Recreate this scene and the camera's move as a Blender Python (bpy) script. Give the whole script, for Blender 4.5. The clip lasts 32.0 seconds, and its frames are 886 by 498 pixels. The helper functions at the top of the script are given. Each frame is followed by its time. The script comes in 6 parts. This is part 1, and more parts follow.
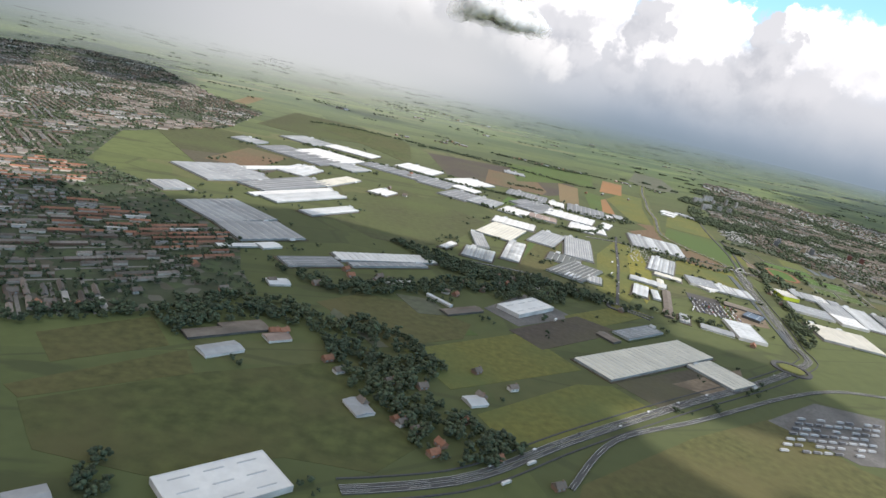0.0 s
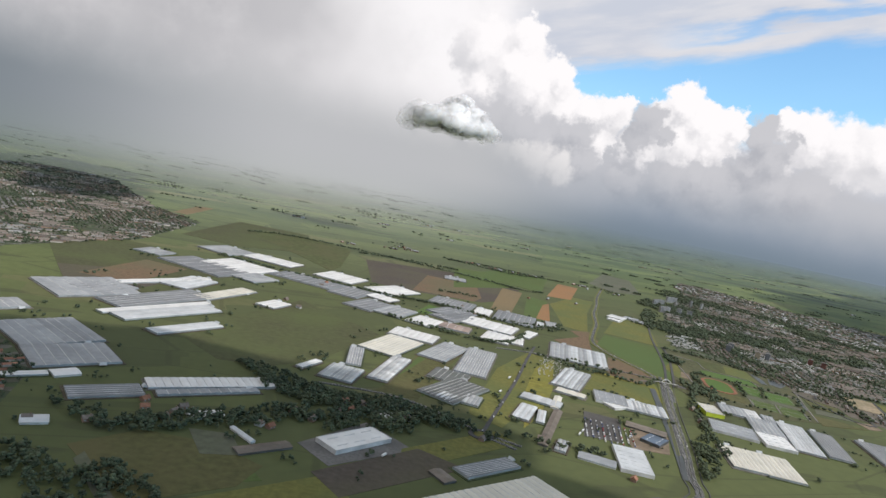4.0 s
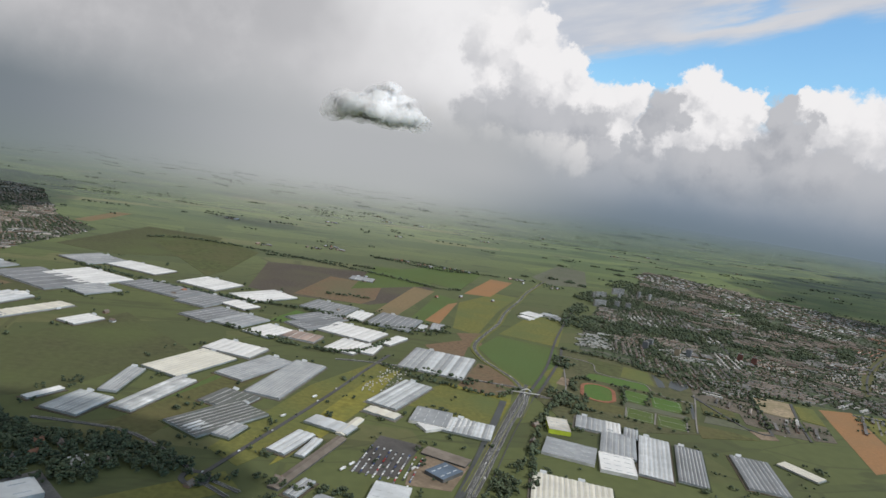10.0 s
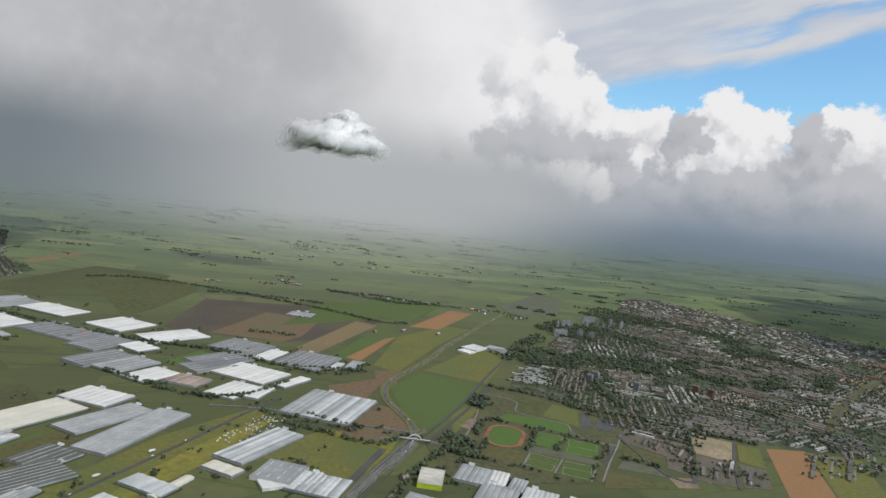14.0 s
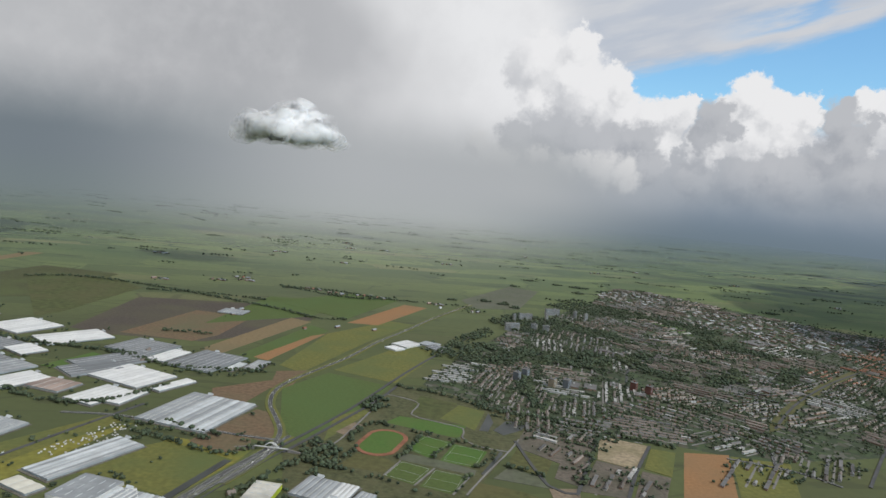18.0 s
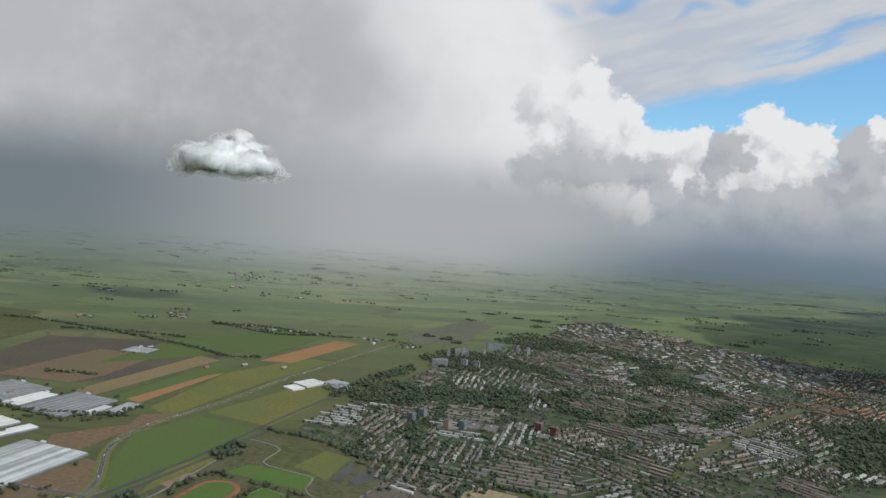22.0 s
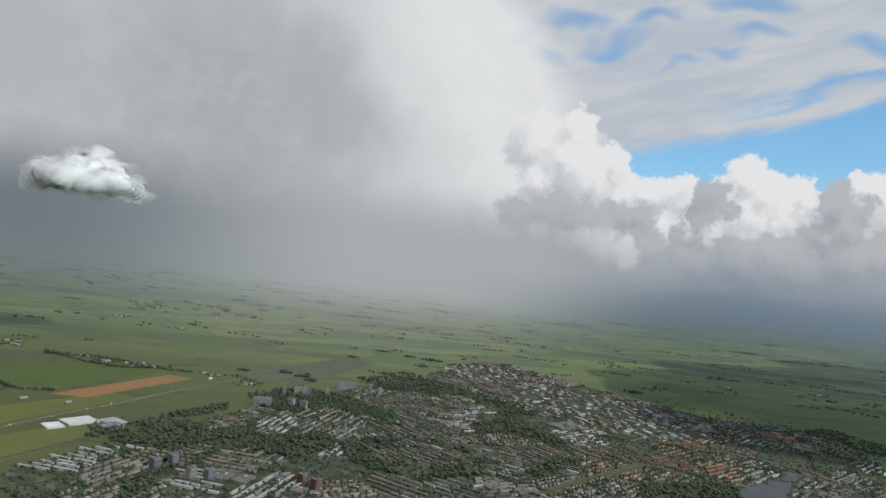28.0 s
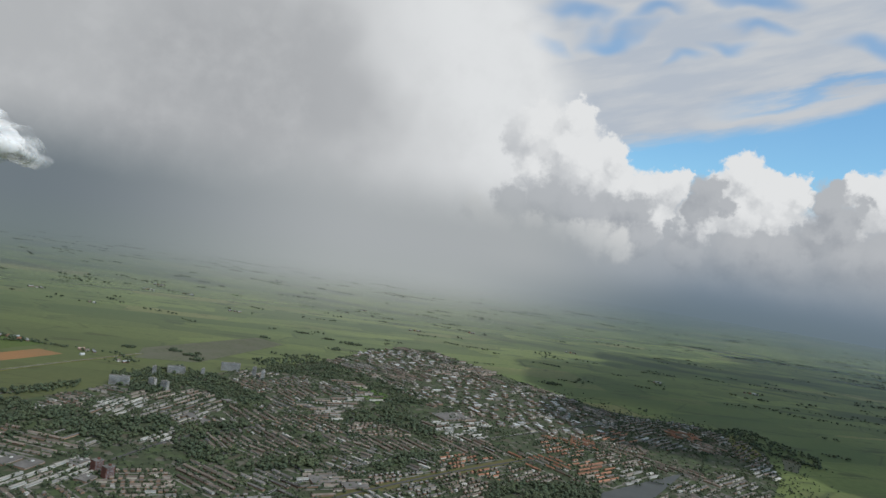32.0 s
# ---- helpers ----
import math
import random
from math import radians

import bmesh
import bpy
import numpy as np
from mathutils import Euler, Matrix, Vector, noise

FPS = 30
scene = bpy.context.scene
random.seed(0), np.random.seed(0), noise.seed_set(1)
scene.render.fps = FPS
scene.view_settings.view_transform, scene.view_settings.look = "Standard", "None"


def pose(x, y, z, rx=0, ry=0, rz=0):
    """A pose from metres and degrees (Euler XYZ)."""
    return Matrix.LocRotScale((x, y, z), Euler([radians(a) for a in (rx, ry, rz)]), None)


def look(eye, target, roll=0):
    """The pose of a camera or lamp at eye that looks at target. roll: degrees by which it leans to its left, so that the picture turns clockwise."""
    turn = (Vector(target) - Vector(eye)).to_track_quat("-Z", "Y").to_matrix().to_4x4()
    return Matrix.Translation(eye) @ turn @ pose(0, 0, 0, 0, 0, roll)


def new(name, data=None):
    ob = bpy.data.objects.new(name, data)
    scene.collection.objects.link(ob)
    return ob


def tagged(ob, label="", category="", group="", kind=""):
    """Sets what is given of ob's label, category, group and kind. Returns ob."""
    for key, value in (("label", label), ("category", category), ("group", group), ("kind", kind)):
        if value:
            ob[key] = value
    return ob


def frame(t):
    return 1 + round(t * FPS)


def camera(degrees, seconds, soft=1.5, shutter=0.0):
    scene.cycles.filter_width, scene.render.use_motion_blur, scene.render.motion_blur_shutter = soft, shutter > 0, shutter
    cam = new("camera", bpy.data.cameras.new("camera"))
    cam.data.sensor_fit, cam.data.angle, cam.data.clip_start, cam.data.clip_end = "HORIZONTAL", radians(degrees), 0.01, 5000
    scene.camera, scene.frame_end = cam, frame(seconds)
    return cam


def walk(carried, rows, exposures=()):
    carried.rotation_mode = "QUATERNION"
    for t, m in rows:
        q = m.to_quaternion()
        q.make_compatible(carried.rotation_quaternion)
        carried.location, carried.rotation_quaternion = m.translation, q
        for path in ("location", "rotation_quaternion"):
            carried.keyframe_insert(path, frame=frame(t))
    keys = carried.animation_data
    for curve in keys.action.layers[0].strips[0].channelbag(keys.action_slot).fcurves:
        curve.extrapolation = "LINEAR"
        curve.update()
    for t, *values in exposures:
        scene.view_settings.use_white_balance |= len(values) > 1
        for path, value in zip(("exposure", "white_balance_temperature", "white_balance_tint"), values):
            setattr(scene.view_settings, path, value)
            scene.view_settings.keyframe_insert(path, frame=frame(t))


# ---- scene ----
cam = camera(66.4, 32.0)
ROWS = [
    (0, 0.00, 0.00, 130.58, 75.09, -12.61, -1.75),
    (0.5, 13.17, 5.57, 133.09, 77.88, -13.68, -2.71),
    (1, 26.35, 11.22, 135.55, 79.26, -13.88, -2.60),
    (1.5, 39.54, 16.95, 137.95, 79.12, -12.01, -0.74),
    (2, 52.73, 22.76, 140.30, 81.46, -11.80, -1.54),
    (2.5, 65.94, 28.64, 142.59, 82.69, -11.37, -2.32),
    (3, 79.16, 34.59, 144.82, 83.81, -11.33, -3.24),
    (3.5, 92.39, 40.60, 146.99, 84.04, -11.15, -2.15),
    (5.5, 145.40, 65.20, 155.01, 82.52, -11.47, -0.19),
    (6, 158.68, 71.47, 156.84, 83.36, -11.40, -0.04),
    (6.5, 171.98, 77.78, 158.61, 83.64, -11.10, -0.36),
    (7, 185.29, 84.13, 160.30, 84.86, -11.25, -0.45),
    (7.5, 198.61, 90.52, 161.92, 85.35, -11.15, -0.46),
    (8, 211.94, 96.93, 163.47, 85.50, -10.60, -0.52),
    (8.5, 225.29, 103.37, 164.95, 85.42, -9.83, -0.65),
    (9, 238.66, 109.84, 166.36, 84.13, -9.60, -0.01),
    (9.5, 252.04, 116.34, 167.70, 83.85, -9.51, -0.02),
    (10, 265.44, 122.85, 168.96, 83.15, -8.80, 0.18),
    (10.5, 278.86, 129.39, 170.16, 83.83, -9.15, 0.35),
    (11, 292.30, 135.94, 171.29, 83.89, -8.75, 0.23),
    (11.5, 305.76, 142.50, 172.35, 84.48, -8.29, 0.33),
    (12, 319.24, 149.09, 173.34, 84.24, -7.64, 1.01),
    (12.5, 332.74, 155.68, 174.26, 85.13, -8.83, 1.61),
    (13, 346.27, 162.29, 175.13, 86.01, -7.97, 1.81),
    (13.5, 359.82, 168.90, 175.93, 85.35, -7.00, 2.18),
    (14, 373.40, 175.53, 176.67, 85.52, -6.87, 2.08),
    (14.5, 387.01, 182.16, 177.35, 85.14, -6.23, 1.87),
    (16.5, 441.76, 208.76, 179.55, 85.72, -6.36, 3.54),
    (17, 455.53, 215.43, 179.98, 86.68, -5.93, 2.79),
    (17.5, 469.34, 222.10, 180.37, 86.27, -5.38, 2.90),
    (18, 483.19, 228.78, 180.72, 84.79, -5.54, 4.24),
    (18.5, 497.08, 235.46, 181.04, 85.00, -6.32, 4.16),
    (19, 511.02, 242.16, 181.32, 85.59, -6.04, 4.31),
    (19.5, 525.00, 248.86, 181.58, 86.06, -4.95, 4.88),
    (20, 539.03, 255.57, 181.82, 86.49, -5.13, 4.48),
    (20.5, 553.11, 262.28, 182.04, 86.30, -5.08, 4.46),
    (21, 567.24, 269.01, 182.25, 84.46, -5.15, 4.92),
    (21.5, 581.43, 275.76, 182.45, 86.31, -4.53, 4.91),
    (22, 595.67, 282.51, 182.64, 87.67, -4.70, 5.36),
    (22.5, 609.97, 289.28, 182.84, 87.91, -6.11, 4.77),
    (23, 624.34, 296.07, 183.04, 88.90, -6.10, 4.17),
    (23.5, 638.76, 302.87, 183.26, 88.05, -5.99, 3.85),
    (24, 653.26, 309.70, 183.49, 88.67, -6.43, 4.13),
    (24.5, 667.82, 316.55, 183.75, 89.23, -6.71, 3.92),
    (25, 682.45, 323.43, 184.04, 89.51, -7.07, 3.95),
    (25.5, 697.16, 330.33, 184.36, 90.81, -6.03, 3.79),
    (27.5, 756.79, 358.28, 186.15, 91.02, -5.36, 4.19),
    (28, 771.91, 365.37, 186.75, 91.08, -6.40, 4.22),
    (28.5, 787.12, 372.50, 187.43, 90.92, -6.92, 4.04),
    (29, 802.43, 379.69, 188.20, 90.98, -7.42, 3.34),
    (29.5, 817.84, 386.93, 189.06, 90.62, -7.36, 4.34),
    (30, 833.34, 394.22, 190.02, 90.54, -6.74, 4.16),
    (30.5, 848.95, 401.58, 191.09, 92.11, -7.79, 3.88),
    (31, 864.67, 409.00, 192.27, 90.14, -7.69, 4.62),
    (31.5, 880.50, 416.50, 193.59, 89.29, -8.62, 4.23),
    (32, 896.45, 424.07, 195.03, 89.98, -8.44, 3.72),
]
walk(cam, [(t, pose(x, y, z, rx, ry, rz)) for t, x, y, z, rx, ry, rz in ROWS],
     exposures=[(0.0, 0.75, 6500, 14), (0.8, 0.52, 6500, 14), (3.0, 0.34, 6500, 14), (7.0, 0.21, 6480, 13), (12.0, 0.12, 6420, 12), (22.0, 0.04, 6340, 10), (32.0, -0.04, 6320, 9)])

# ---- light ----
SUN_FROM = Vector((0.62, -0.40, 0.68)).normalized()
sun = new("sun", bpy.data.lights.new("sun", "SUN"))
sun.data.energy, sun.data.angle, sun.data.color = 2.45, radians(0.6), (1.0, 0.95, 0.87)
sun.matrix_world = look((0, 0, 900), Vector((0, 0, 900)) - SUN_FROM)

# ---- sky ----
world = bpy.data.worlds.new("sky")
scene.world = world
world.use_nodes = True
wn, wl = world.node_tree.nodes, world.node_tree.links
wn.clear()


def wnode(kind, **values):
    n = wn.new(kind)
    for key, value in values.items():
        if key == "op":
            n.operation = value
        else:
            n.inputs[int(key[1:])].default_value = value
    return n


def wmath(op, a, b=None, c=None, clamp=False):
    n = wn.new("ShaderNodeMath")
    n.operation, n.use_clamp = op, clamp
    for slot, v in enumerate((a, b, c)):
        if v is None:
            continue
        if isinstance(v, (int, float)):
            n.inputs[slot].default_value = v
        else:
            wl.new(v, n.inputs[slot])
    return n.outputs[0]


def wvec(op, a, b):
    n = wn.new("ShaderNodeVectorMath")
    n.operation = op
    for slot, v in enumerate((a, b)):
        if isinstance(v, tuple):
            n.inputs[slot].default_value = v
        else:
            wl.new(v, n.inputs[slot])
    return n.outputs["Value"] if op in ("DISTANCE", "DOT_PRODUCT") else n.outputs["Vector"]


def wmix(fac, a, b):
    n = wn.new("ShaderNodeMix")
    n.data_type = "RGBA"
    for slot, v in ((0, fac), (6, a), (7, b)):
        if isinstance(v, (int, float)):
            n.inputs[slot].default_value = v
        elif isinstance(v, tuple):
            n.inputs[slot].default_value = (*v, 1)
        else:
            wl.new(v, n.inputs[slot])
    return n.outputs[2]


def wstep(value, lo, hi):
    n = wn.new("ShaderNodeMapRange")
    n.interpolation_type = "SMOOTHSTEP"
    wl.new(value, n.inputs[0])
    n.inputs[1].default_value, n.inputs[2].default_value = lo, hi
    return n.outputs[0]


def wnoise(vector, size, detail=4.0, rough=0.55):
    n = wn.new("ShaderNodeTexNoise")
    wl.new(vector, n.inputs["Vector"])
    n.inputs["Scale"].default_value, n.inputs["Detail"].default_value, n.inputs["Roughness"].default_value = size, detail, rough
    return n


way = wn.new("ShaderNodeTexCoord").outputs["Generated"]
split = wn.new("ShaderNodeSeparateXYZ")
wl.new(way, split.inputs[0])
up = split.outputs[2]


def warped(amount, size, detail=5.0):
    """The direction, shaken by cloud-like noise."""
    n = wnoise(way, size, detail, 0.6)
    off = wvec("SUBTRACT", n.outputs["Color"], (0.5, 0.5, 0.5))
    return wvec("ADD", way, wvec("MULTIPLY", off, (amount, amount, amount)))


coarse = warped(0.05, 14.0)
ripple = wvec("SUBTRACT", wnoise(way, 52.0, 8.0, 0.62).outputs["Color"], (0.5, 0.5, 0.5))
shaken = wvec("ADD", coarse, wvec("MULTIPLY", ripple, (0.04, 0.04, 0.04)))
# The same way, a step towards the light: what lies deeper there is in its own shade.
sunward = wvec("ADD", shaken, (0.010, 0.0, 0.021))
gentle = warped(0.16, 5.0, 3.0)


def toward(az, el):
    """A direction from degrees of azimuth (0 is ahead, + to the right) and of height."""
    a, e = radians(az), radians(el)
    return (math.sin(a) * math.cos(e), math.cos(a) * math.cos(e), math.sin(e))


def puffs(vector, *blobs):
    """How deep a direction lies in the nearest of some round puffs (azimuth, height, radius in degrees): 1 at the middle, 0 at the rim."""
    deep = None
    for az, el, size in blobs:
        d = wmath("SUBTRACT", 1.0, wmath("DIVIDE", wvec("DISTANCE", vector, toward(az, el)), radians(size)))
        deep = d if deep is None else wmath("SMOOTH_MAX", deep, d, 0.15)
    return deep


clear = wn.new("ShaderNodeTexSky")
clear.sky_type, clear.sun_disc = "NISHITA", False
clear.sun_elevation = math.asin(SUN_FROM.z)
clear.sun_rotation = math.atan2(SUN_FROM.x, SUN_FROM.y)
blue = wvec("MULTIPLY", clear.outputs[0], (0.10, 0.147, 0.165))
az = wmath("MULTIPLY", wmath("ARCTAN2", split.outputs[0], split.outputs[1]), 57.3)
el = wmath("MULTIPLY", wmath("ARCSINE", up), 57.3)
flat = wvec("MULTIPLY", gentle, (1.0, 1.0, 4.0))


def streaks(*blobs):
    """Like puffs, but drawn out level."""
    deep = None
    for a, e, size in blobs:
        x, y, z = toward(a, e)
        d = wmath("SUBTRACT", 1.0, wmath("DIVIDE", wvec("DISTANCE", flat, (x, y, 4 * z)), radians(size)))
        deep = d if deep is None else wmath("SMOOTH_MAX", deep, d, 0.2)
    return deep


rough_noise = wnoise(way, 9.0, 6.0).outputs[0]
soft_noise = wnoise(way, 3.5, 4.0).outputs[0]
fine_noise = wnoise(way, 30.0, 5.0).outputs[0]
mottle = wmath("ADD", wmath("MULTIPLY", rough_noise, 0.6), wmath("MULTIPLY", fine_noise, 0.4))


def billows(size):
    """Rounded heads, bright in the middle and darker in the folds."""
    n = wn.new("ShaderNodeTexVoronoi")
    n.feature = "SMOOTH_F1"
    n.inputs["Scale"].default_value, n.inputs["Smoothness"].default_value = size, 0.4
    wl.new(shaken, n.inputs["Vector"])
    return wmath("SUBTRACT", 1.0, n.outputs["Distance"])


lumps = wmath("ADD", wmath("MULTIPLY", billows(16.0), 0.6), wmath("MULTIPLY", billows(42.0), 0.4))
cauliflower = wmath("ADD", wmath("MULTIPLY", lumps, 0.6), wmath("MULTIPLY", mottle, 0.4))

# High thin cloud with blue gaps, in streaks that climb to the right.
tilted = wn.new("ShaderNodeCombineXYZ")
wl.new(wmath("MULTIPLY", split.outputs[0], 5.0), tilted.inputs[0])
wl.new(wmath("MULTIPLY", split.outputs[1], 5.0), tilted.inputs[1])
wl.new(wmath("MULTIPLY", wmath("SUBTRACT", up, wmath("MULTIPLY", split.outputs[0], 0.24)), 24.0), tilted.inputs[2])
drawn = tilted.outputs[0]
streak_noise = wnoise(drawn, 1.2, 5.0, 0.55).outputs[0]
slant = wmath("ADD", wmath("SUBTRACT", el, wmath("MULTIPLY", az, 0.235)), wmath("MULTIPLY", wmath("SUBTRACT", streak_noise, 0.5), 5.0))
gap = wmath("MULTIPLY", wstep(slant, 8.9, 7.0), wmath("MULTIPLY", wstep(az, 7.0, 11.0), wstep(el, 6.0, 8.0)))
band = wmath("MULTIPLY", wstep(wmath("ABSOLUTE", wmath("SUBTRACT", slant, 10.1)), 0.8, 0.0), wstep(az, 14.0, 24.0))
high = streaks((-2.4, 17.6, 2.7), (1.1, 18.1, 2.7), (5.1, 20.3, 3.0), (8.5, 19.0, 3.3), (11.8, 19.9, 2.5), (15.5, 17.1, 2.2), (18.5, 18.3, 2.7), (18.6, 20.5, 3.0), (26.4, 18.1, 2.7), (13.0, 16.2, 2.0))
high = wmath("MULTIPLY", wstep(wmath("ADD", high, wmath("MULTIPLY", wmath("SUBTRACT", streak_noise, 0.5), 1.6)), -0.25, 0.95), 0.75)
open_sky = wmath("MAXIMUM", wmath("MAXIMUM", gap, wmath("MULTIPLY", band, 0.75)), high)
veil = wmix(wstep(streak_noise, 0.35, 0.65), (0.47, 0.51, 0.57), (0.58, 0.595, 0.615))
thin = wmix(wmath("MULTIPLY", open_sky, 0.95), veil, blue)
# Grey deck with a bright rim.
lean = wmath("ADD", az, wmath("MULTIPLY", wmath("SUBTRACT", el, 12.0), 0.55))
rim = wmath("ADD", lean, wmath("MULTIPLY", wmath("SUBTRACT", soft_noise, 0.5), 9.0))
deck_tone = wmix(wstep(rim, -21.0, -1.0), (0.46, 0.465, 0.47), (0.76, 0.76, 0.755))
murk = wmath("ADD", puffs(gentle, (-27.2, 11.2, 6.0), (-20.8, 10.1, 7.4), (-14.1, 10.6, 6.1), (-28.9, 6.8, 4.2), (-16.2, 13.8, 5.4), (-22.3, 12.9, 5.7)), wmath("MULTIPLY", rough_noise, 0.4))
deck_tone = wmix(wmath("MULTIPLY", wstep(murk, 0.1, 0.9), 0.6), deck_tone, (0.37, 0.375, 0.385))
deck_tone = wmix(wmath("MULTIPLY", wstep(mottle, 0.42, 0.7), 0.35), deck_tone, (0.60, 0.60, 0.60))
cloudy = wmix(wstep(rim, 8.5, 3.5), thin, deck_tone)
# A grey footing under the cumulus bank.
base = wmath("ADD", el, wmath("MULTIPLY", wmath("SUBTRACT", rough_noise, 0.5), 5.0))
footing = wmath("MULTIPLY", wstep(base, 6.6, 4.4), wstep(az, -1.0, 5.0))
cloudy = wmix(footing, cloudy, (0.43, 0.445, 0.465))
# The sunlit cumulus bank.
BANK = ((5.2, 9.6, 3.6), (7.6, 8.4, 3.0), (2.8, 10.6, 3.1), (8.9, 9.4, 1.9), (5.9, 12.1, 1.8), (3.3, 7.7, 2.1), (9.6, 7.2, 2.3), (12.0, 7.1, 2.1), (13.7, 7.3, 2.0), (12.9, 4.9, 2.0), (19.4, 9.0, 2.0), (17.9, 7.6, 2.0), (20.7, 7.9, 2.0), (19.3, 6.3, 2.7), (22.1, 6.7, 2.1), (23.3, 7.9, 1.5), (16.5, 5.2, 2.0), (14.3, 8.0, 1.2), (21.9, 5.4, 1.5), (27.4, 8.4, 1.6), (28.9, 7.7, 2.5), (27.1, 5.7, 1.2), (30.6, 7.4, 2.8), (33.1, 7.4, 3.1))
bank, bank_sunward = puffs(shaken, *BANK), puffs(sunward, *BANK)
lit = wmath("ADD", wmath("SUBTRACT", bank, bank_sunward), wmath("MULTIPLY", wmath("SUBTRACT", cauliflower, 0.5), 1.3))
white = wmix(wstep(lit, -0.75, 0.45), (0.50, 0.51, 0.525), (0.79, 0.785, 0.775))
cloudy = wmix(wstep(bank, 0.0, 0.26), cloudy, white)
# Grey heads standing before it.
HEADS = ((4.5, 5.2, 2.4), (6.6, 5.2, 2.2), (10.5, 5.1, 2.2), (11.7, 5.2, 2.0), (8.8, 4.4, 2.2), (1.5, 4.7, 2.1), (2.8, 3.5, 2.1), (12.7, 3.0, 1.7), (16.6, 6.9, 1.8), (17.2, 7.8, 1.2), (16.2, 5.5, 1.6), (18.1, 6.6, 1.1), (25.6, 7.4, 1.7), (26.2, 5.9, 2.0), (24.9, 5.4, 1.5), (26.0, 8.4, 0.9), (19.7, 2.5, 2.5), (23.2, 2.9, 2.7), (26.8, 3.3, 2.7), (16.2, 2.3, 2.2), (21.2, 3.5, 1.8), (29.2, 3.7, 2.5), (27.5, 7.0, 1.0))
heads, heads_sunward = puffs(shaken, *HEADS), puffs(sunward, *HEADS)
dim = wmath("ADD", wmath("SUBTRACT", heads, heads_sunward), wmath("MULTIPLY", wmath("SUBTRACT", mottle, 0.5), 1.2))
head_tone = wmix(wstep(dim, -0.8, 0.6), (0.355, 0.37, 0.395), (0.47, 0.48, 0.495))
cloudy = wmix(wstep(heads, 0.0, 0.45), cloudy, head_tone)
# Small sunlit heaps low before the grey.
LOW = ((8.6, 2.5, 2.1), (5.9, 2.3, 2.1), (10.6, 2.3, 1.8), (3.4, 3.3, 1.3), (7.2, 3.3, 1.3), (0.2, 2.4, 2.3), (-1.8, 3.8, 1.7), (-0.6, 1.3, 1.6), (-4.1, 2.1, 1.1), (-10.7, 1.7, 1.3), (-7.9, 2.0, 1.2))
low, low_sunward = puffs(shaken, *LOW), puffs(sunward, *LOW)
low_lit = wmath("ADD", wmath("SUBTRACT", low, low_sunward), wmath("MULTIPLY", wmath("SUBTRACT", mottle, 0.5), 1.2))
cloudy = wmix(wmath("MULTIPLY", wstep(low, 0.0, 0.55), 0.9), cloudy, wmix(wstep(low_lit, -0.7, 0.7), (0.44, 0.445, 0.45), (0.68, 0.675, 0.66)))
# Rain haze towards and below the horizon.
side = wmix(wstep(az, -36.0, -10.0), (0.165, 0.195, 0.215), (0.40, 0.415, 0.42))
side = wmix(wstep(az, 2.0, 20.0), side, (0.175, 0.225, 0.28))
hang = wmath("ADD", el, wmath("MULTIPLY", wmath("SUBTRACT", rough_noise, 0.5), 2.5))
top_of_haze = wmath("ADD", 5.5, wmath("MULTIPLY", wstep(az, 3.0, 12.0), -3.2))
cloudy = wmix(wstep(wmath("SUBTRACT", hang, top_of_haze), 2.0, -4.0), cloudy, side)
# Haze colour below the horizon, which shows through the fading ground.
haze_below = wmix(wstep(az, -4.0, 16.0), (0.39, 0.41, 0.405), (0.14, 0.185, 0.215))
haze_below = wmix(wstep(az, -36.0, -10.0), (0.17, 0.205, 0.21), haze_below)
tone = wmix(wstep(el, 0.6, -3.0), cloudy, haze_below)
back = wn.new("ShaderNodeBackground")
wl.new(tone, back.inputs[0])
wl.new(back.outputs[0], wn.new("ShaderNodeOutputWorld").inputs[0])

# ---- materials ----
MATS = {}


def haze_alpha(n, l, where, bsdf):
    """Alpha falls with distance from the flight line, to imitate haze over far surfaces."""
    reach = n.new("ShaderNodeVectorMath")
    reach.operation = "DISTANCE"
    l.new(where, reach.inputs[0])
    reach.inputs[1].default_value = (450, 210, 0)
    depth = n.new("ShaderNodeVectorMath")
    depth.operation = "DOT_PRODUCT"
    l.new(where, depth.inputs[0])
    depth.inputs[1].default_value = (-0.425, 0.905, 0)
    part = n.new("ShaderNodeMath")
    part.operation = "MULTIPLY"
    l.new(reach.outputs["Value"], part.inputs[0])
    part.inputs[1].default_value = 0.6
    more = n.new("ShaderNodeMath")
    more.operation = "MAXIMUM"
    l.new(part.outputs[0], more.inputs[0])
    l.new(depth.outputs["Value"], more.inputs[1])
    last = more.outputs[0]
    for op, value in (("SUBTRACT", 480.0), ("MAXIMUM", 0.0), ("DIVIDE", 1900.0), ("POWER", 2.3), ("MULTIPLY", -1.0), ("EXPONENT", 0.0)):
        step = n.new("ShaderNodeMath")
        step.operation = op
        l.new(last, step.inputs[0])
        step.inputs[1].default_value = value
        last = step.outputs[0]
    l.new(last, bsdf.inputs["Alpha"])


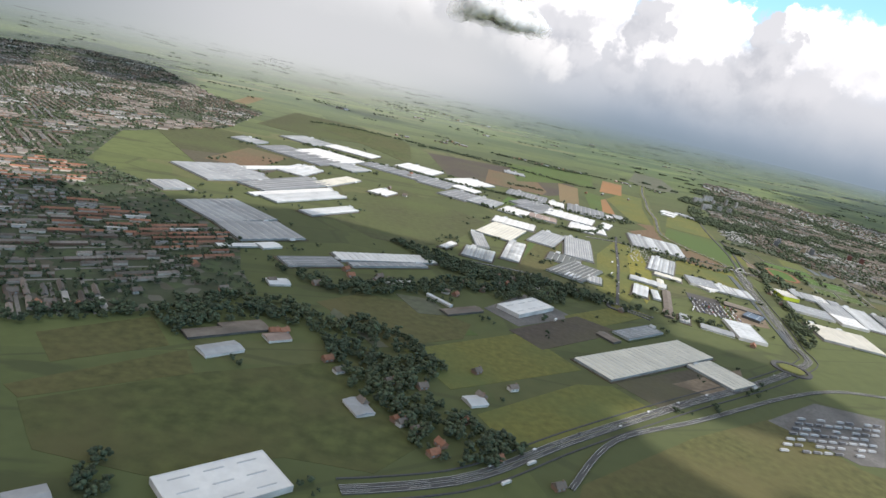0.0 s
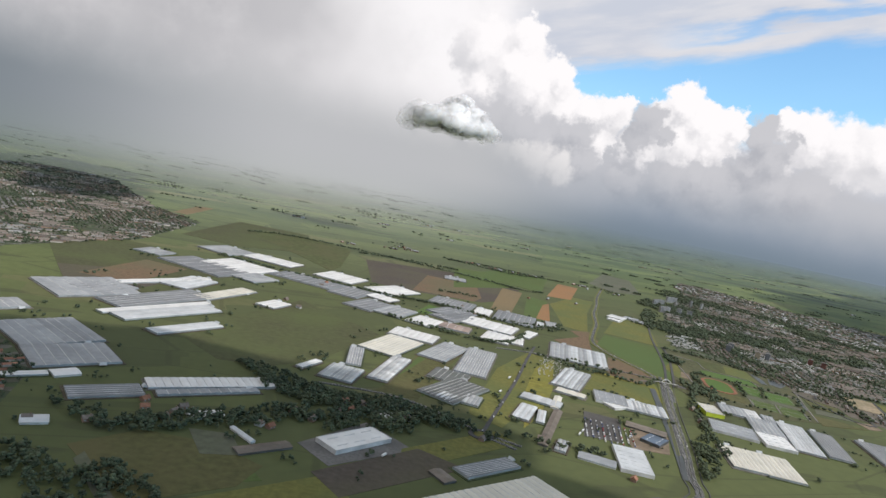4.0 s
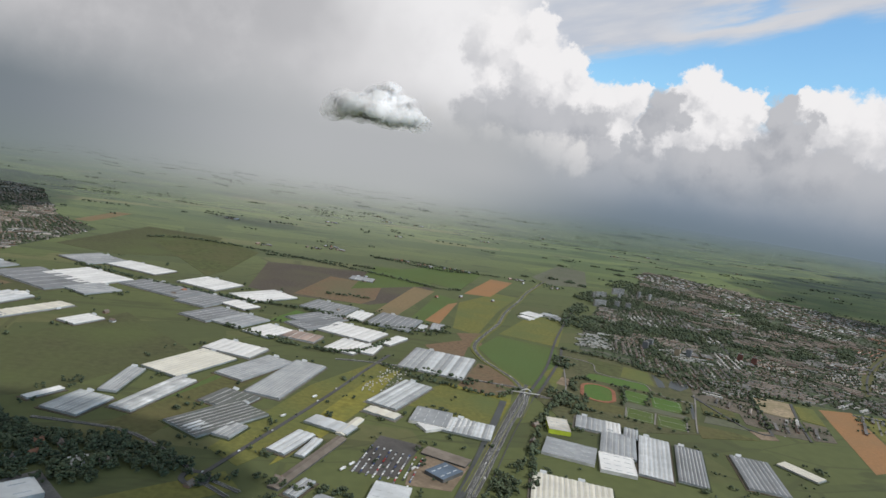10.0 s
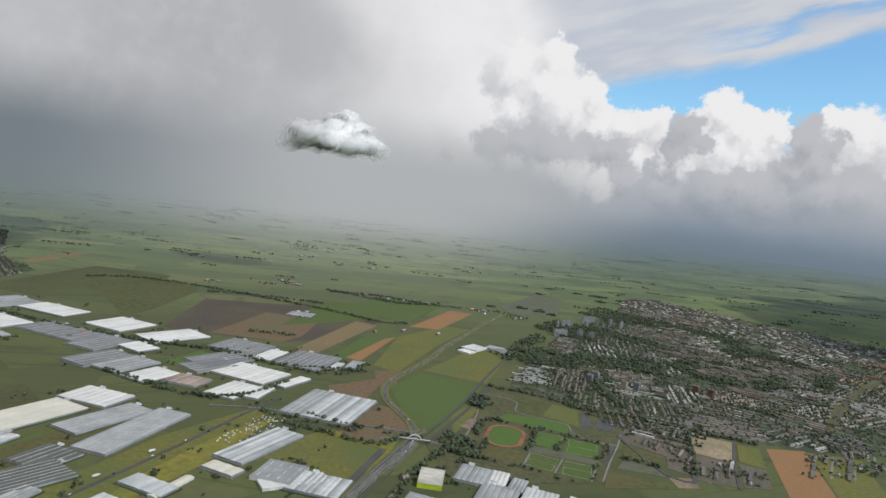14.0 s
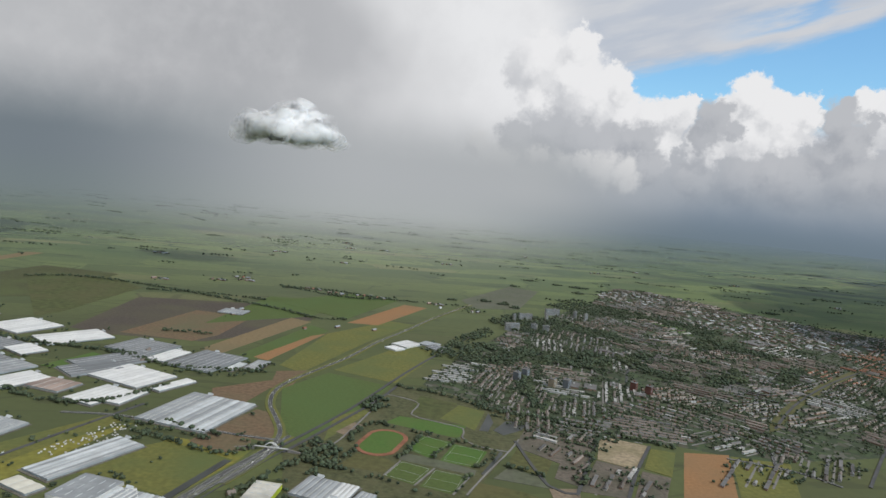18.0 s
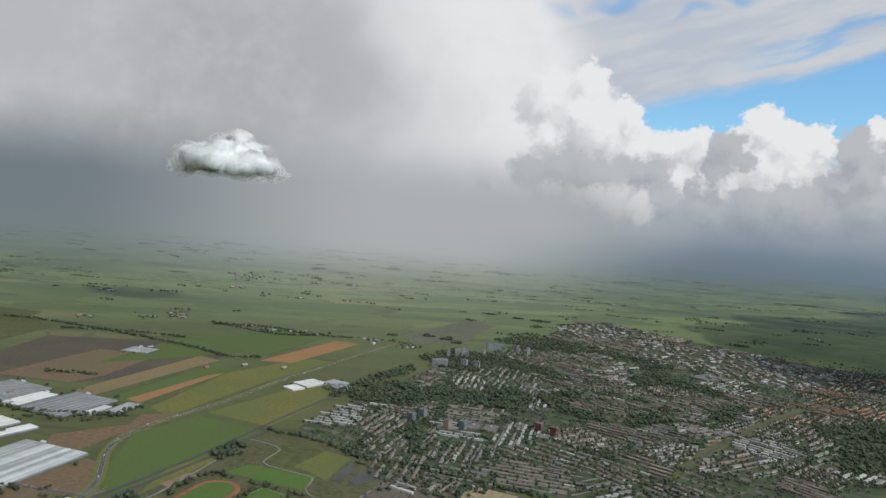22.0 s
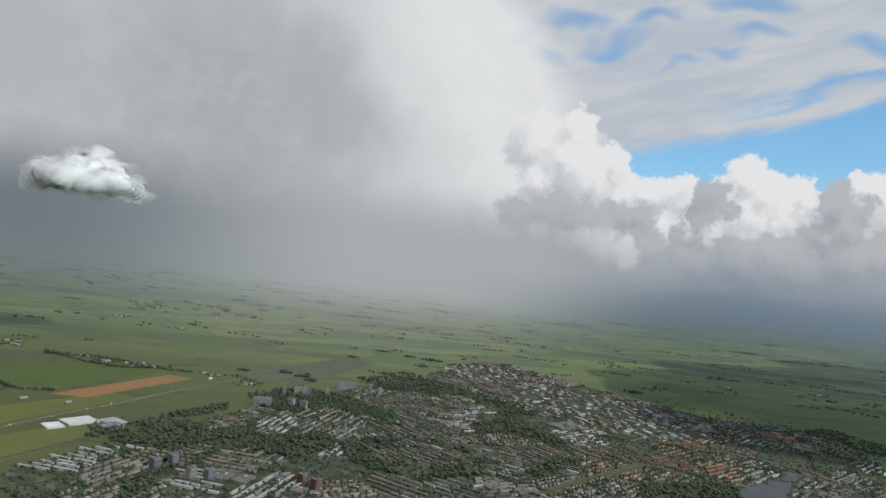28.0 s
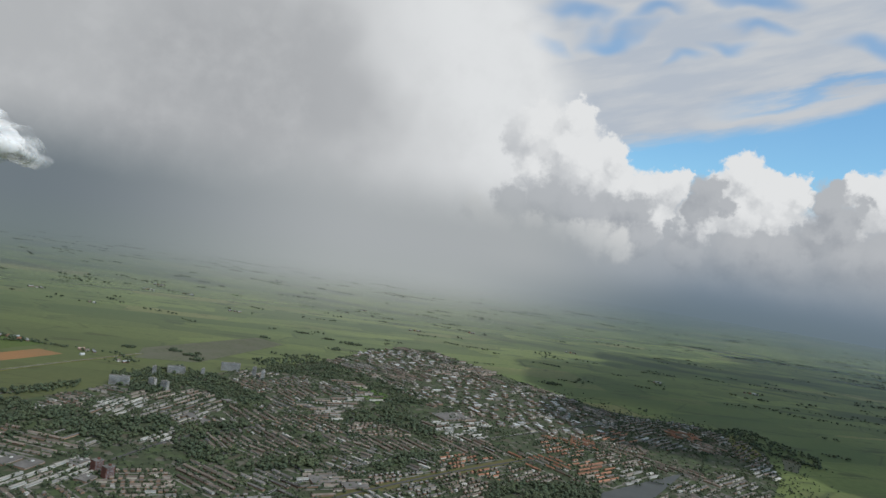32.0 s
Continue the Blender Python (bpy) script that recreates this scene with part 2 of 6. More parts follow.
def material(name, base, rough=0.85, vary=0.25, grain=0.6, broad=0.05, bump=0.0, metal=0.0, tint=None, per_object=0.0, spec=0.3, per_island=0.0, far=True):
    """A surface with colour variation at two sizes (grain and broad, in waves per metre), and a little relief."""
    if name in MATS:
        return MATS[name]
    m = bpy.data.materials.new(name)
    m.use_nodes = True
    n, l = m.node_tree.nodes, m.node_tree.links
    bsdf = n["Principled BSDF"]
    bsdf.inputs["Roughness"].default_value, bsdf.inputs["Metallic"].default_value = rough, metal
    bsdf.inputs["Specular IOR Level"].default_value = spec
    where = n.new("ShaderNodeNewGeometry").outputs["Position"]

    def noise_at(size, detail):
        t = n.new("ShaderNodeTexNoise")
        l.new(where, t.inputs["Vector"])
        t.inputs["Scale"].default_value, t.inputs["Detail"].default_value = size, detail
        return t.outputs[0]

    def mixed(fac, a, b):
        x = n.new("ShaderNodeMix")
        x.data_type = "RGBA"
        for slot, v in ((0, fac), (6, a), (7, b)):
            if isinstance(v, tuple):
                x.inputs[slot].default_value = (*v, 1)
            else:
                l.new(v, x.inputs[slot])
        return x.outputs[2]

    def spread(value, lo, hi):
        x = n.new("ShaderNodeMapRange")
        l.new(value, x.inputs[0])
        x.inputs[1].default_value, x.inputs[2].default_value = lo, hi
        return x.outputs[0]

    other = tint or tuple(c * 0.6 for c in base)
    fine, wide = noise_at(grain, 3.0), noise_at(broad, 4.0)
    low, high = tuple(c * (1 - vary) for c in base), tuple(c * (1 + vary) for c in base)
    colour = mixed(spread(fine, 0.3, 0.7), low, high)
    colour = mixed(spread(wide, 0.42, 0.72), colour, other)
    if per_object or per_island:
        chance = n.new("ShaderNodeNewGeometry").outputs["Random Per Island"] if per_island else n.new("ShaderNodeObjectInfo").outputs["Random"]
        per_object = per_object or per_island
        hsv = n.new("ShaderNodeHueSaturation")
        l.new(colour, hsv.inputs["Color"])
        l.new(spread(chance, 0, 1), hsv.inputs["Value"])
        hsv.inputs["Value"].links[0].from_node.inputs[3].default_value = 1 - per_object
        hsv.inputs["Value"].links[0].from_node.inputs[4].default_value = 1 + per_object
        colour = hsv.outputs[0]
    l.new(colour, bsdf.inputs["Base Color"])
    if bump:
        b = n.new("ShaderNodeBump")
        l.new(fine, b.inputs["Height"])
        b.inputs["Strength"].default_value, b.inputs["Distance"].default_value = bump, 0.5
        l.new(b.outputs[0], bsdf.inputs["Normal"])
    # Haze imitated in the alpha, by world position.
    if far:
        haze_alpha(n, l, where, bsdf)
    MATS[name] = m
    return m


GRASS = material("grass", (0.087, 0.088, 0.032), 0.95, 0.25, 0.25, 0.02, 0.4, tint=(0.107, 0.096, 0.040))
FIELD_TONES = {
    "grass": GRASS,
    "dark_green": material("dark_green", (0.068, 0.072, 0.032), 0.95, 0.2, 0.2, 0.012, 0.3, tint=(0.082, 0.100, 0.035)),
    "meadow": material("meadow", (0.070, 0.082, 0.028), 0.95, 0.3, 0.15, 0.02, 0.4, tint=(0.088, 0.086, 0.036)),
    "crop_green": material("crop_green", (0.078, 0.108, 0.030), 0.95, 0.15, 0.4, 0.01, 0.3, tint=(0.076, 0.120, 0.035)),
    "lawn": material("lawn", (0.068, 0.130, 0.026), 0.9, 0.12, 0.5, 0.05, 0.2, tint=(0.082, 0.125, 0.030)),
    "olive": material("olive", (0.131, 0.130, 0.035), 0.95, 0.2, 0.3, 0.02, 0.3, tint=(0.098, 0.120, 0.040)),
    "yellow": material("yellow", (0.185, 0.170, 0.035), 0.95, 0.25, 0.2, 0.03, 0.3, tint=(0.131, 0.150, 0.040)),
    "plough_dark": material("plough_dark", (0.075, 0.062, 0.05), 0.95, 0.2, 0.3, 0.01, 0.4, tint=(0.095, 0.09, 0.05)),
    "plough_brown": material("plough_brown", (0.15, 0.10, 0.06), 0.95, 0.2, 0.3, 0.015, 0.4, tint=(0.12, 0.11, 0.06)),
    "plough_tan": material("plough_tan", (0.19, 0.14, 0.075), 0.95, 0.15, 0.3, 0.015, 0.4, tint=(0.16, 0.13, 0.07)),
    "plough_orange": material("plough_orange", (0.27, 0.145, 0.065), 0.95, 0.12, 0.4, 0.015, 0.4, tint=(0.22, 0.14, 0.07)),
    "bare_sand": material("bare_sand", (0.3, 0.24, 0.16), 0.95, 0.3, 0.3, 0.05, 0.4, tint=(0.17, 0.15, 0.08)),
    "dirt": material("dirt", (0.22, 0.17, 0.12), 0.95, 0.25, 0.4, 0.06, 0.4),
    "asphalt": material("asphalt", (0.15, 0.145, 0.138), 0.9, 0.2, 0.6, 0.05, 0.2),
    "car_lot": material("car_lot", (0.09, 0.085, 0.08), 0.9, 0.2, 0.6, 0.05, 0.2),
    "town_ground": material("town_ground", (0.05, 0.06, 0.034), 0.95, 0.4, 0.25, 0.04, 0.3, tint=(0.085, 0.08, 0.066)),
    "estate_ground": material("estate_ground", (0.13, 0.11, 0.088), 0.95, 0.3, 0.4, 0.05, 0.3, tint=(0.085, 0.085, 0.06)),
    "scrub_ground": material("scrub_ground", (0.074, 0.078, 0.036), 0.95, 0.35, 0.3, 0.06, 0.4, tint=(0.104, 0.100, 0.050)),
    "fallow": material("fallow", (0.10, 0.108, 0.07), 0.95, 0.2, 0.2, 0.03, 0.3, tint=(0.12, 0.12, 0.09)),
    "water": material("water", (0.045, 0.05, 0.044), 0.4, 0.1, 0.3, 0.05, 0.05, spec=0.3),
}


def garden_ground():
    """Town ground: a patchwork of gardens, lawns, paving and bare soil."""
    m = material("town_ground", (0.05, 0.06, 0.034))
    n, l = m.node_tree.nodes, m.node_tree.links
    bsdf = n["Principled BSDF"]
    old = bsdf.inputs["Base Color"].links[0].from_socket
    cell = n.new("ShaderNodeTexVoronoi")
    l.new(n.new("ShaderNodeNewGeometry").outputs["Position"], cell.inputs["Vector"])
    cell.inputs["Scale"].default_value = 0.16
    sep = n.new("ShaderNodeSeparateColor")
    l.new(cell.outputs["Color"], sep.inputs[0])
    ramp = n.new("ShaderNodeValToRGB")
    ramp.color_ramp.interpolation = "CONSTANT"
    l.new(sep.outputs[0], ramp.inputs[0])
    e = ramp.color_ramp.elements
    e[0].color, e[1].color, e[1].position = (0.04, 0.058, 0.028, 1), (0.13, 0.125, 0.105, 1), 0.9
    for at, c in ((0.35, (0.06, 0.09, 0.036, 1)), (0.55, (0.048, 0.066, 0.032, 1)), (0.8, (0.09, 0.082, 0.06, 1))):
        e.new(at).color = c
    mix = n.new("ShaderNodeMix")
    mix.data_type = "RGBA"
    mix.inputs[0].default_value = 0.7
    l.new(old, mix.inputs[6])
    l.new(ramp.outputs[0], mix.inputs[7])
    l.new(mix.outputs[2], bsdf.inputs["Base Color"])


garden_ground()
ROOFS = {
    "white": material("roof_white", (0.66, 0.66, 0.645), 0.5, 0.06, 0.3, 0.06, 0.1, tint=(0.55, 0.55, 0.54), per_object=0.08),
    "cream": material("roof_cream", (0.60, 0.575, 0.49), 0.6, 0.06, 0.3, 0.06, 0.1, tint=(0.52, 0.5, 0.43), per_object=0.05),
    "pale": material("roof_pale", (0.50, 0.52, 0.53), 0.62, 0.1, 0.3, 0.06, 0.1, tint=(0.38, 0.40, 0.41), per_object=0.12),
    "grey": material("roof_grey", (0.30, 0.315, 0.325), 0.62, 0.12, 0.3, 0.05, 0.1, tint=(0.22, 0.235, 0.245), per_object=0.12),
    "ribbed": material("roof_ribbed", (0.42, 0.44, 0.45), 0.62, 0.1, 0.3, 0.05, 0.1, tint=(0.3, 0.32, 0.33), per_object=0.35),
    "striped": material("roof_striped", (0.36, 0.38, 0.385), 0.62, 0.1, 0.3, 0.05, 0.1, tint=(0.25, 0.27, 0.28), per_object=0.4),
    "mottled": material("roof_mottled", (0.45, 0.46, 0.46), 0.62, 0.3, 0.15, 0.05, 0.1, tint=(0.2, 0.22, 0.23), per_object=0.2),
    "dim": material("roof_dim", (0.105, 0.112, 0.108), 0.5, 0.15, 0.3, 0.05, 0.1, tint=(0.085, 0.095, 0.08), per_object=0.1),
    "dark": material("roof_dark", (0.185, 0.195, 0.205), 0.62, 0.1, 0.3, 0.05, 0.1, tint=(0.14, 0.15, 0.155), per_object=0.1),
    "brown": material("roof_brown", (0.17, 0.145, 0.12), 0.8, 0.15, 0.3, 0.08, 0.2, per_object=0.15),
    "blue": material("roof_blue", (0.10, 0.14, 0.19), 0.5, 0.12, 0.3, 0.08, 0.1),
    "pinkish": material("roof_pinkish", (0.34, 0.26, 0.22), 0.6, 0.15, 0.3, 0.06, 0.1, per_object=0.2),
    "lime": material("roof_lime", (0.55, 0.53, 0.47), 0.7, 0.1, 0.3, 0.06, 0.1),
}
WALL_LIGHT = material("wall_light", (0.55, 0.55, 0.53), 0.7, 0.1, 0.5, 0.1, per_object=0.1)
WALL_GLASS = material("wall_glass", (0.3, 0.33, 0.34), 0.3, 0.15, 0.8, 0.1, per_object=0.1)
WALL_DARK = material("wall_dark", (0.10, 0.10, 0.095), 0.8, 0.2, 0.5, 0.1)
WALL_LIME = material("wall_lime", (0.42, 0.5, 0.04), 0.6, 0.1, 0.5, 0.1)
BRICK = material("brick_wall", (0.24, 0.16, 0.115), 0.9, 0.2, 0.8, 0.05, per_island=0.45)
TARMAC = material("tarmac", (0.068, 0.068, 0.068), 0.9, 0.15, 0.8, 0.05, 0.1, tint=(0.09, 0.09, 0.088))
PAVING = material("paving", (0.21, 0.20, 0.185), 0.9, 0.2, 0.8, 0.05, 0.1)
PAINT = material("road_paint", (0.55, 0.55, 0.52), 0.6, 0.05)
LEAF = material("leaves", (0.05, 0.068, 0.04), 0.9, 0.35, 1.2, 0.03, 0.0, tint=(0.07, 0.086, 0.045), per_island=0.4)
BARK = material("bark", (0.09, 0.07, 0.05), 0.9, 0.2, 2.0, 0.3)


# ---- builders ----
def mesh_of(name, verts, faces, mat=None, smooth=False):
    me = bpy.data.meshes.new(name)
    me.from_pydata([tuple(v) for v in verts], [], faces)
    me.update()
    if mat:
        me.materials.append(mat)
    if smooth:
        me.shade_smooth()
    return me


def box_data(x0, x1, y0, y1, z0, z1):
    v = [(x0, y0, z0), (x1, y0, z0), (x1, y1, z0), (x0, y1, z0), (x0, y0, z1), (x1, y0, z1), (x1, y1, z1), (x0, y1, z1)]
    return v, [(0, 3, 2, 1), (4, 5, 6, 7), (0, 1, 5, 4), (1, 2, 6, 5), (2, 3, 7, 6), (3, 0, 4, 7)]


def child(name, mesh, parent, x=0.0, y=0.0, z=0.0, turn=0.0, label=""):
    ob = new(name, mesh)
    ob.parent = parent
    ob.location, ob.rotation_euler = (x, y, z), (0, 0, radians(turn))
    return tagged(ob, label)


def thing(name, x, y, turn, label, category, group="", z=0.0):
    ob = new(name)
    ob.location, ob.rotation_euler = (x, y, z), (0, 0, radians(turn))
    ob.empty_display_size = 1
    return tagged(ob, label, category, group)


def prism(length, width, eave, ridge):
    """A gabled roof with thickness: ridge along x, from eave height to ridge height."""
    a, b, e = length / 2, width / 2, eave
    v = [(-a, -b, e), (a, -b, e), (a, b, e), (-a, b, e), (-a, 0, ridge), (a, 0, ridge)]
    return v, [(0, 1, 5, 4), (2, 3, 4, 5), (1, 2, 5), (3, 0, 4), (0, 3, 2, 1)]


APRONS = [material("apron_grass", (0.06, 0.075, 0.035), 0.95, 0.3, 0.4, 0.05, 0.3), material("apron_gravel", (0.15, 0.14, 0.115), 0.95, 0.3, 0.5, 0.08, 0.3), material("apron_soil", (0.10, 0.085, 0.06), 0.95, 0.3, 0.5, 0.08, 0.3)]
TONE_WORDS = {"white": "white-shaded", "cream": "cream-shaded", "pale": "pale grey", "grey": "grey glass", "ribbed": "ribbed pale and grey", "striped": "grey and white striped", "mottled": "patchy half-whitewashed", "dim": "dim green-grey glass", "dark": "dark grey glass", "brown": "brown", "blue": "blue-grey", "pinkish": "reddish grey", "lime": "light grey"}


def greenhouse(x, y, length, width, turn, bays, height, tone):
    ob = thing("greenhouse", x, y, turn, TONE_WORDS[tone] + " greenhouse of %d ridged bays on farmland" % bays, "greenhouse", "greenhouses")
    w = width / bays
    eave = height * 0.8
    bay = mesh_of("roof_bay", *prism(length, w, eave, height), ROOFS[tone])
    for n in range(bays):
        child("roof_bay", bay, ob, y=-width / 2 + w * (n + 0.5))
    gutter = mesh_of("gutter", *box_data(-length / 2, length / 2, -0.18, 0.18, eave - 0.05, eave + 0.12), WALL_LIGHT)
    for n in range(1, bays):
        child("gutter", gutter, ob, y=-width / 2 + w * n)
    apron = mesh_of("apron", *box_data(-length / 2 - 1.6, length / 2 + 1.2, -width / 2 - 1.4, width / 2 + 1.8, 0, 0.38), APRONS[int(abs(x * 7 + y)) % 3])
    child("apron", apron, ob)
    if length * width > 500:
        shed = mesh_of("boiler_house", *prism(4.0, 2.6, 1.0, 2.4), ROOFS["pale"])
        child("boiler_house", shed, ob, x=length / 2 + 2.2, y=width * 0.25, z=0.2, turn=90)
    side = mesh_of("side_wall", *box_data(-length / 2, length / 2, -0.1, 0.1, 0, eave), WALL_GLASS)
    end = mesh_of("end_wall", *box_data(-0.1, 0.1, -width / 2 + 0.1, width / 2 - 0.1, 0, eave), WALL_GLASS)
    for s in (-1, 1):
        child("side_wall", side, ob, y=s * (width / 2 - 0.1))
        child("end_wall", end, ob, x=s * (length / 2 - 0.1))
    return ob


def warehouse(x, y, length, width, turn, height, tone):
    ob = thing("warehouse", x, y, turn, TONE_WORDS[tone] + " flat-roofed warehouse beside a yard", "warehouse", "warehouses")
    walls = WALL_LIME if tone == "lime" else WALL_DARK if tone in ("brown", "blue") else WALL_LIGHT
    pitch = min(length, width) < 12
    if pitch and width > length:
        ob.rotation_euler.z += math.pi / 2
        length, width = width, length
    top = height * (0.65 if pitch else 0.93)
    for s in (-1, 1):
        child("side_wall", mesh_of("side_wall", *box_data(-length / 2, length / 2, -0.15, 0.15, 0, top), walls), ob, y=s * (width / 2 - 0.15))
        child("end_wall", mesh_of("end_wall", *box_data(-0.15, 0.15, -width / 2 + 0.3, width / 2 - 0.3, 0, top), walls), ob, x=s * (length / 2 - 0.15))
    if pitch:
        child("roof", mesh_of("roof", *prism(length + 0.5, width + 0.5, top, height), ROOFS[tone]), ob)
        return ob
    child("roof", mesh_of("roof", *box_data(-length / 2 + 0.3, length / 2 - 0.3, -width / 2 + 0.3, width / 2 - 0.3, top - 0.4, top - 0.1), ROOFS[tone]), ob)
    for s in (-1, 1):
        child("parapet", mesh_of("parapet", *box_data(-length / 2, length / 2, -0.2, 0.2, top, height * 0.97), ROOFS[tone]), ob, y=s * (width / 2 - 0.2))
        child("parapet", mesh_of("parapet", *box_data(-0.2, 0.2, -width / 2 + 0.4, width / 2 - 0.4, top, height * 0.97), ROOFS[tone]), ob, x=s * (length / 2 - 0.2))
    strip = mesh_of("skylight", *box_data(-length * 0.09, length * 0.09, -0.22, 0.22, top - 0.1, top + 0.08), ROOFS["pale"])
    for n in range(max(2, int(width / 6))):
        for m in (-0.3, 0.0, 0.3):
            child("skylight", strip, ob, x=m * length, y=-width / 2 + (n + 0.5) * width / max(2, int(width / 6)))
    return ob


FIELD_COUNT = [0]


def field(tone, corners, z=None):
    """A parcel of land as a low slab on the ground sheet."""
    FIELD_COUNT[0] += 1
    z = z or 0.03 + 0.003 * FIELD_COUNT[0]
    n = len(corners)
    v = [(x, y, z) for x, y in corners] + [(x, y, -0.2) for x, y in corners]
    area = sum(corners[i - 1][0] * corners[i][1] - corners[i][0] * corners[i - 1][1] for i in range(n))
    top = tuple(range(n)) if area > 0 else tuple(reversed(range(n)))
    sides = [(i, (i + 1) % n, n + (i + 1) % n, n + i) for i in range(n)]
    ob = new("field", mesh_of("field", v, [top] + sides, FIELD_TONES[tone]))
    words = {"lawn": "bright mown sports pitch", "asphalt": "grey asphalt yard", "car_lot": "dark asphalt parking ground", "dirt": "bare brown earth yard", "bare_sand": "sandy building site", "town_ground": "town ground of gardens and paving", "water": "dark still water"}
    return tagged(ob, words.get(tone, tone.replace("_", " ") + " farm field between ditches"), "field", kind="structure")


def glide(points, step=8.0):
    """A smooth line through points."""
    pts = [Vector((*p, 0)) for p in points]
    out = []
    for i in range(len(pts) - 1):
        p0, p1, p2, p3 = pts[max(i - 1, 0)], pts[i], pts[i + 1], pts[min(i + 2, len(pts) - 1)]
        n = max(2, int((p2 - p1).length / step))
        for k in range(n):
            t = k / n
            out.append(0.5 * (2 * p1 + (p2 - p0) * t + (2 * p0 - 5 * p1 + 4 * p2 - p3) * t * t + (3 * p1 - p0 - 3 * p2 + p3) * t ** 3))
    return out + [pts[-1]]


def ribbon(line, offset, width, z, mat, name, dash=None):
    v, f = [], []
    for i, p in enumerate(line):
        d = (line[min(i + 1, len(line) - 1)] - line[max(i - 1, 0)]).normalized()
        s = Vector((-d.y, d.x, 0))
        for k in (-0.5, 0.5):
            q = p + s * (offset + k * width)
            v += [(q.x, q.y, z), (q.x, q.y, -0.1)]
    for i in range(len(line) - 1):
        if dash and i % 2:
            continue
        a, b = 4 * i, 4 * i + 4
        f += [(a, b, b + 2, a + 2), (a, a + 1, b + 1, b), (a + 2, b + 2, b + 3, a + 3)]
    return mesh_of(name, v, f, mat)


ROAD_COUNT = [0]


def road(kind, points):
    ROAD_COUNT[0] += 1
    z = 0.45 + 0.006 * ROAD_COUNT[0]
    width = {"dual": 2.1, "main": 3.2, "minor": 2.6, "lane": 2.4, "track": 1.2}[kind]
    line = glide(points)
    shift = 1.35 if kind == "dual" else 0.0
    ob = new("road", ribbon(line, -shift, width, z, PAVING if kind == "track" else TARMAC, "road"))
    tagged(ob, {"dual": "dual carriageway of grey asphalt with painted lines", "main": "grey asphalt main road with painted edge lines", "minor": "narrow asphalt country road", "lane": "narrow grey lane along a ditch", "track": "pale paved farm track"}[kind], "road", kind="structure")
    if kind == "dual":
        child("carriageway", ribbon(line, shift, width, z, TARMAC, "carriageway"), ob)
        for s in (-shift, shift):
            child("centre_line", ribbon(line, s, 0.1, z + 0.03, PAINT, "centre_line", True), ob)
            for e in (-1, 1):
                child("edge_line", ribbon(line, s + e * width * 0.44, 0.1, z + 0.03, PAINT, "edge_line"), ob)
        child("cycle_path", ribbon(line, 5.8, 0.6, z - 0.03, TARMAC, "cycle_path"), ob)
        child("cycle_path", ribbon(line, -5.8, 0.6, z - 0.03, TARMAC, "cycle_path"), ob)
    if kind in ("main", "minor"):
        for s in (-1, 1):
            child("edge_line", ribbon(line, s * width * 0.44, 0.1, z + 0.03, PAINT, "edge_line"), ob)
        child("centre_line", ribbon(line, 0, 0.1, z + 0.03, PAINT, "centre_line", True), ob)
    if kind == "main":
        for s in (-1, 1):
            child("verge", ribbon(line, s * (width / 2 + 1.2), 2.2, z - 0.06, FIELD_TONES["olive"], "verge"), ob)
    return ob


def water(kind, corners):
    ob = field("water", corners, 0.3)
    return tagged(ob, "grey still pond among trees", "pond")


def canal(kind, points):
    ob = new("canal", ribbon(glide(points), 0, 5.0, 0.4, FIELD_TONES["water"], "canal"))
    return tagged(ob, "narrow still canal beside the road", "canal", kind="structure")


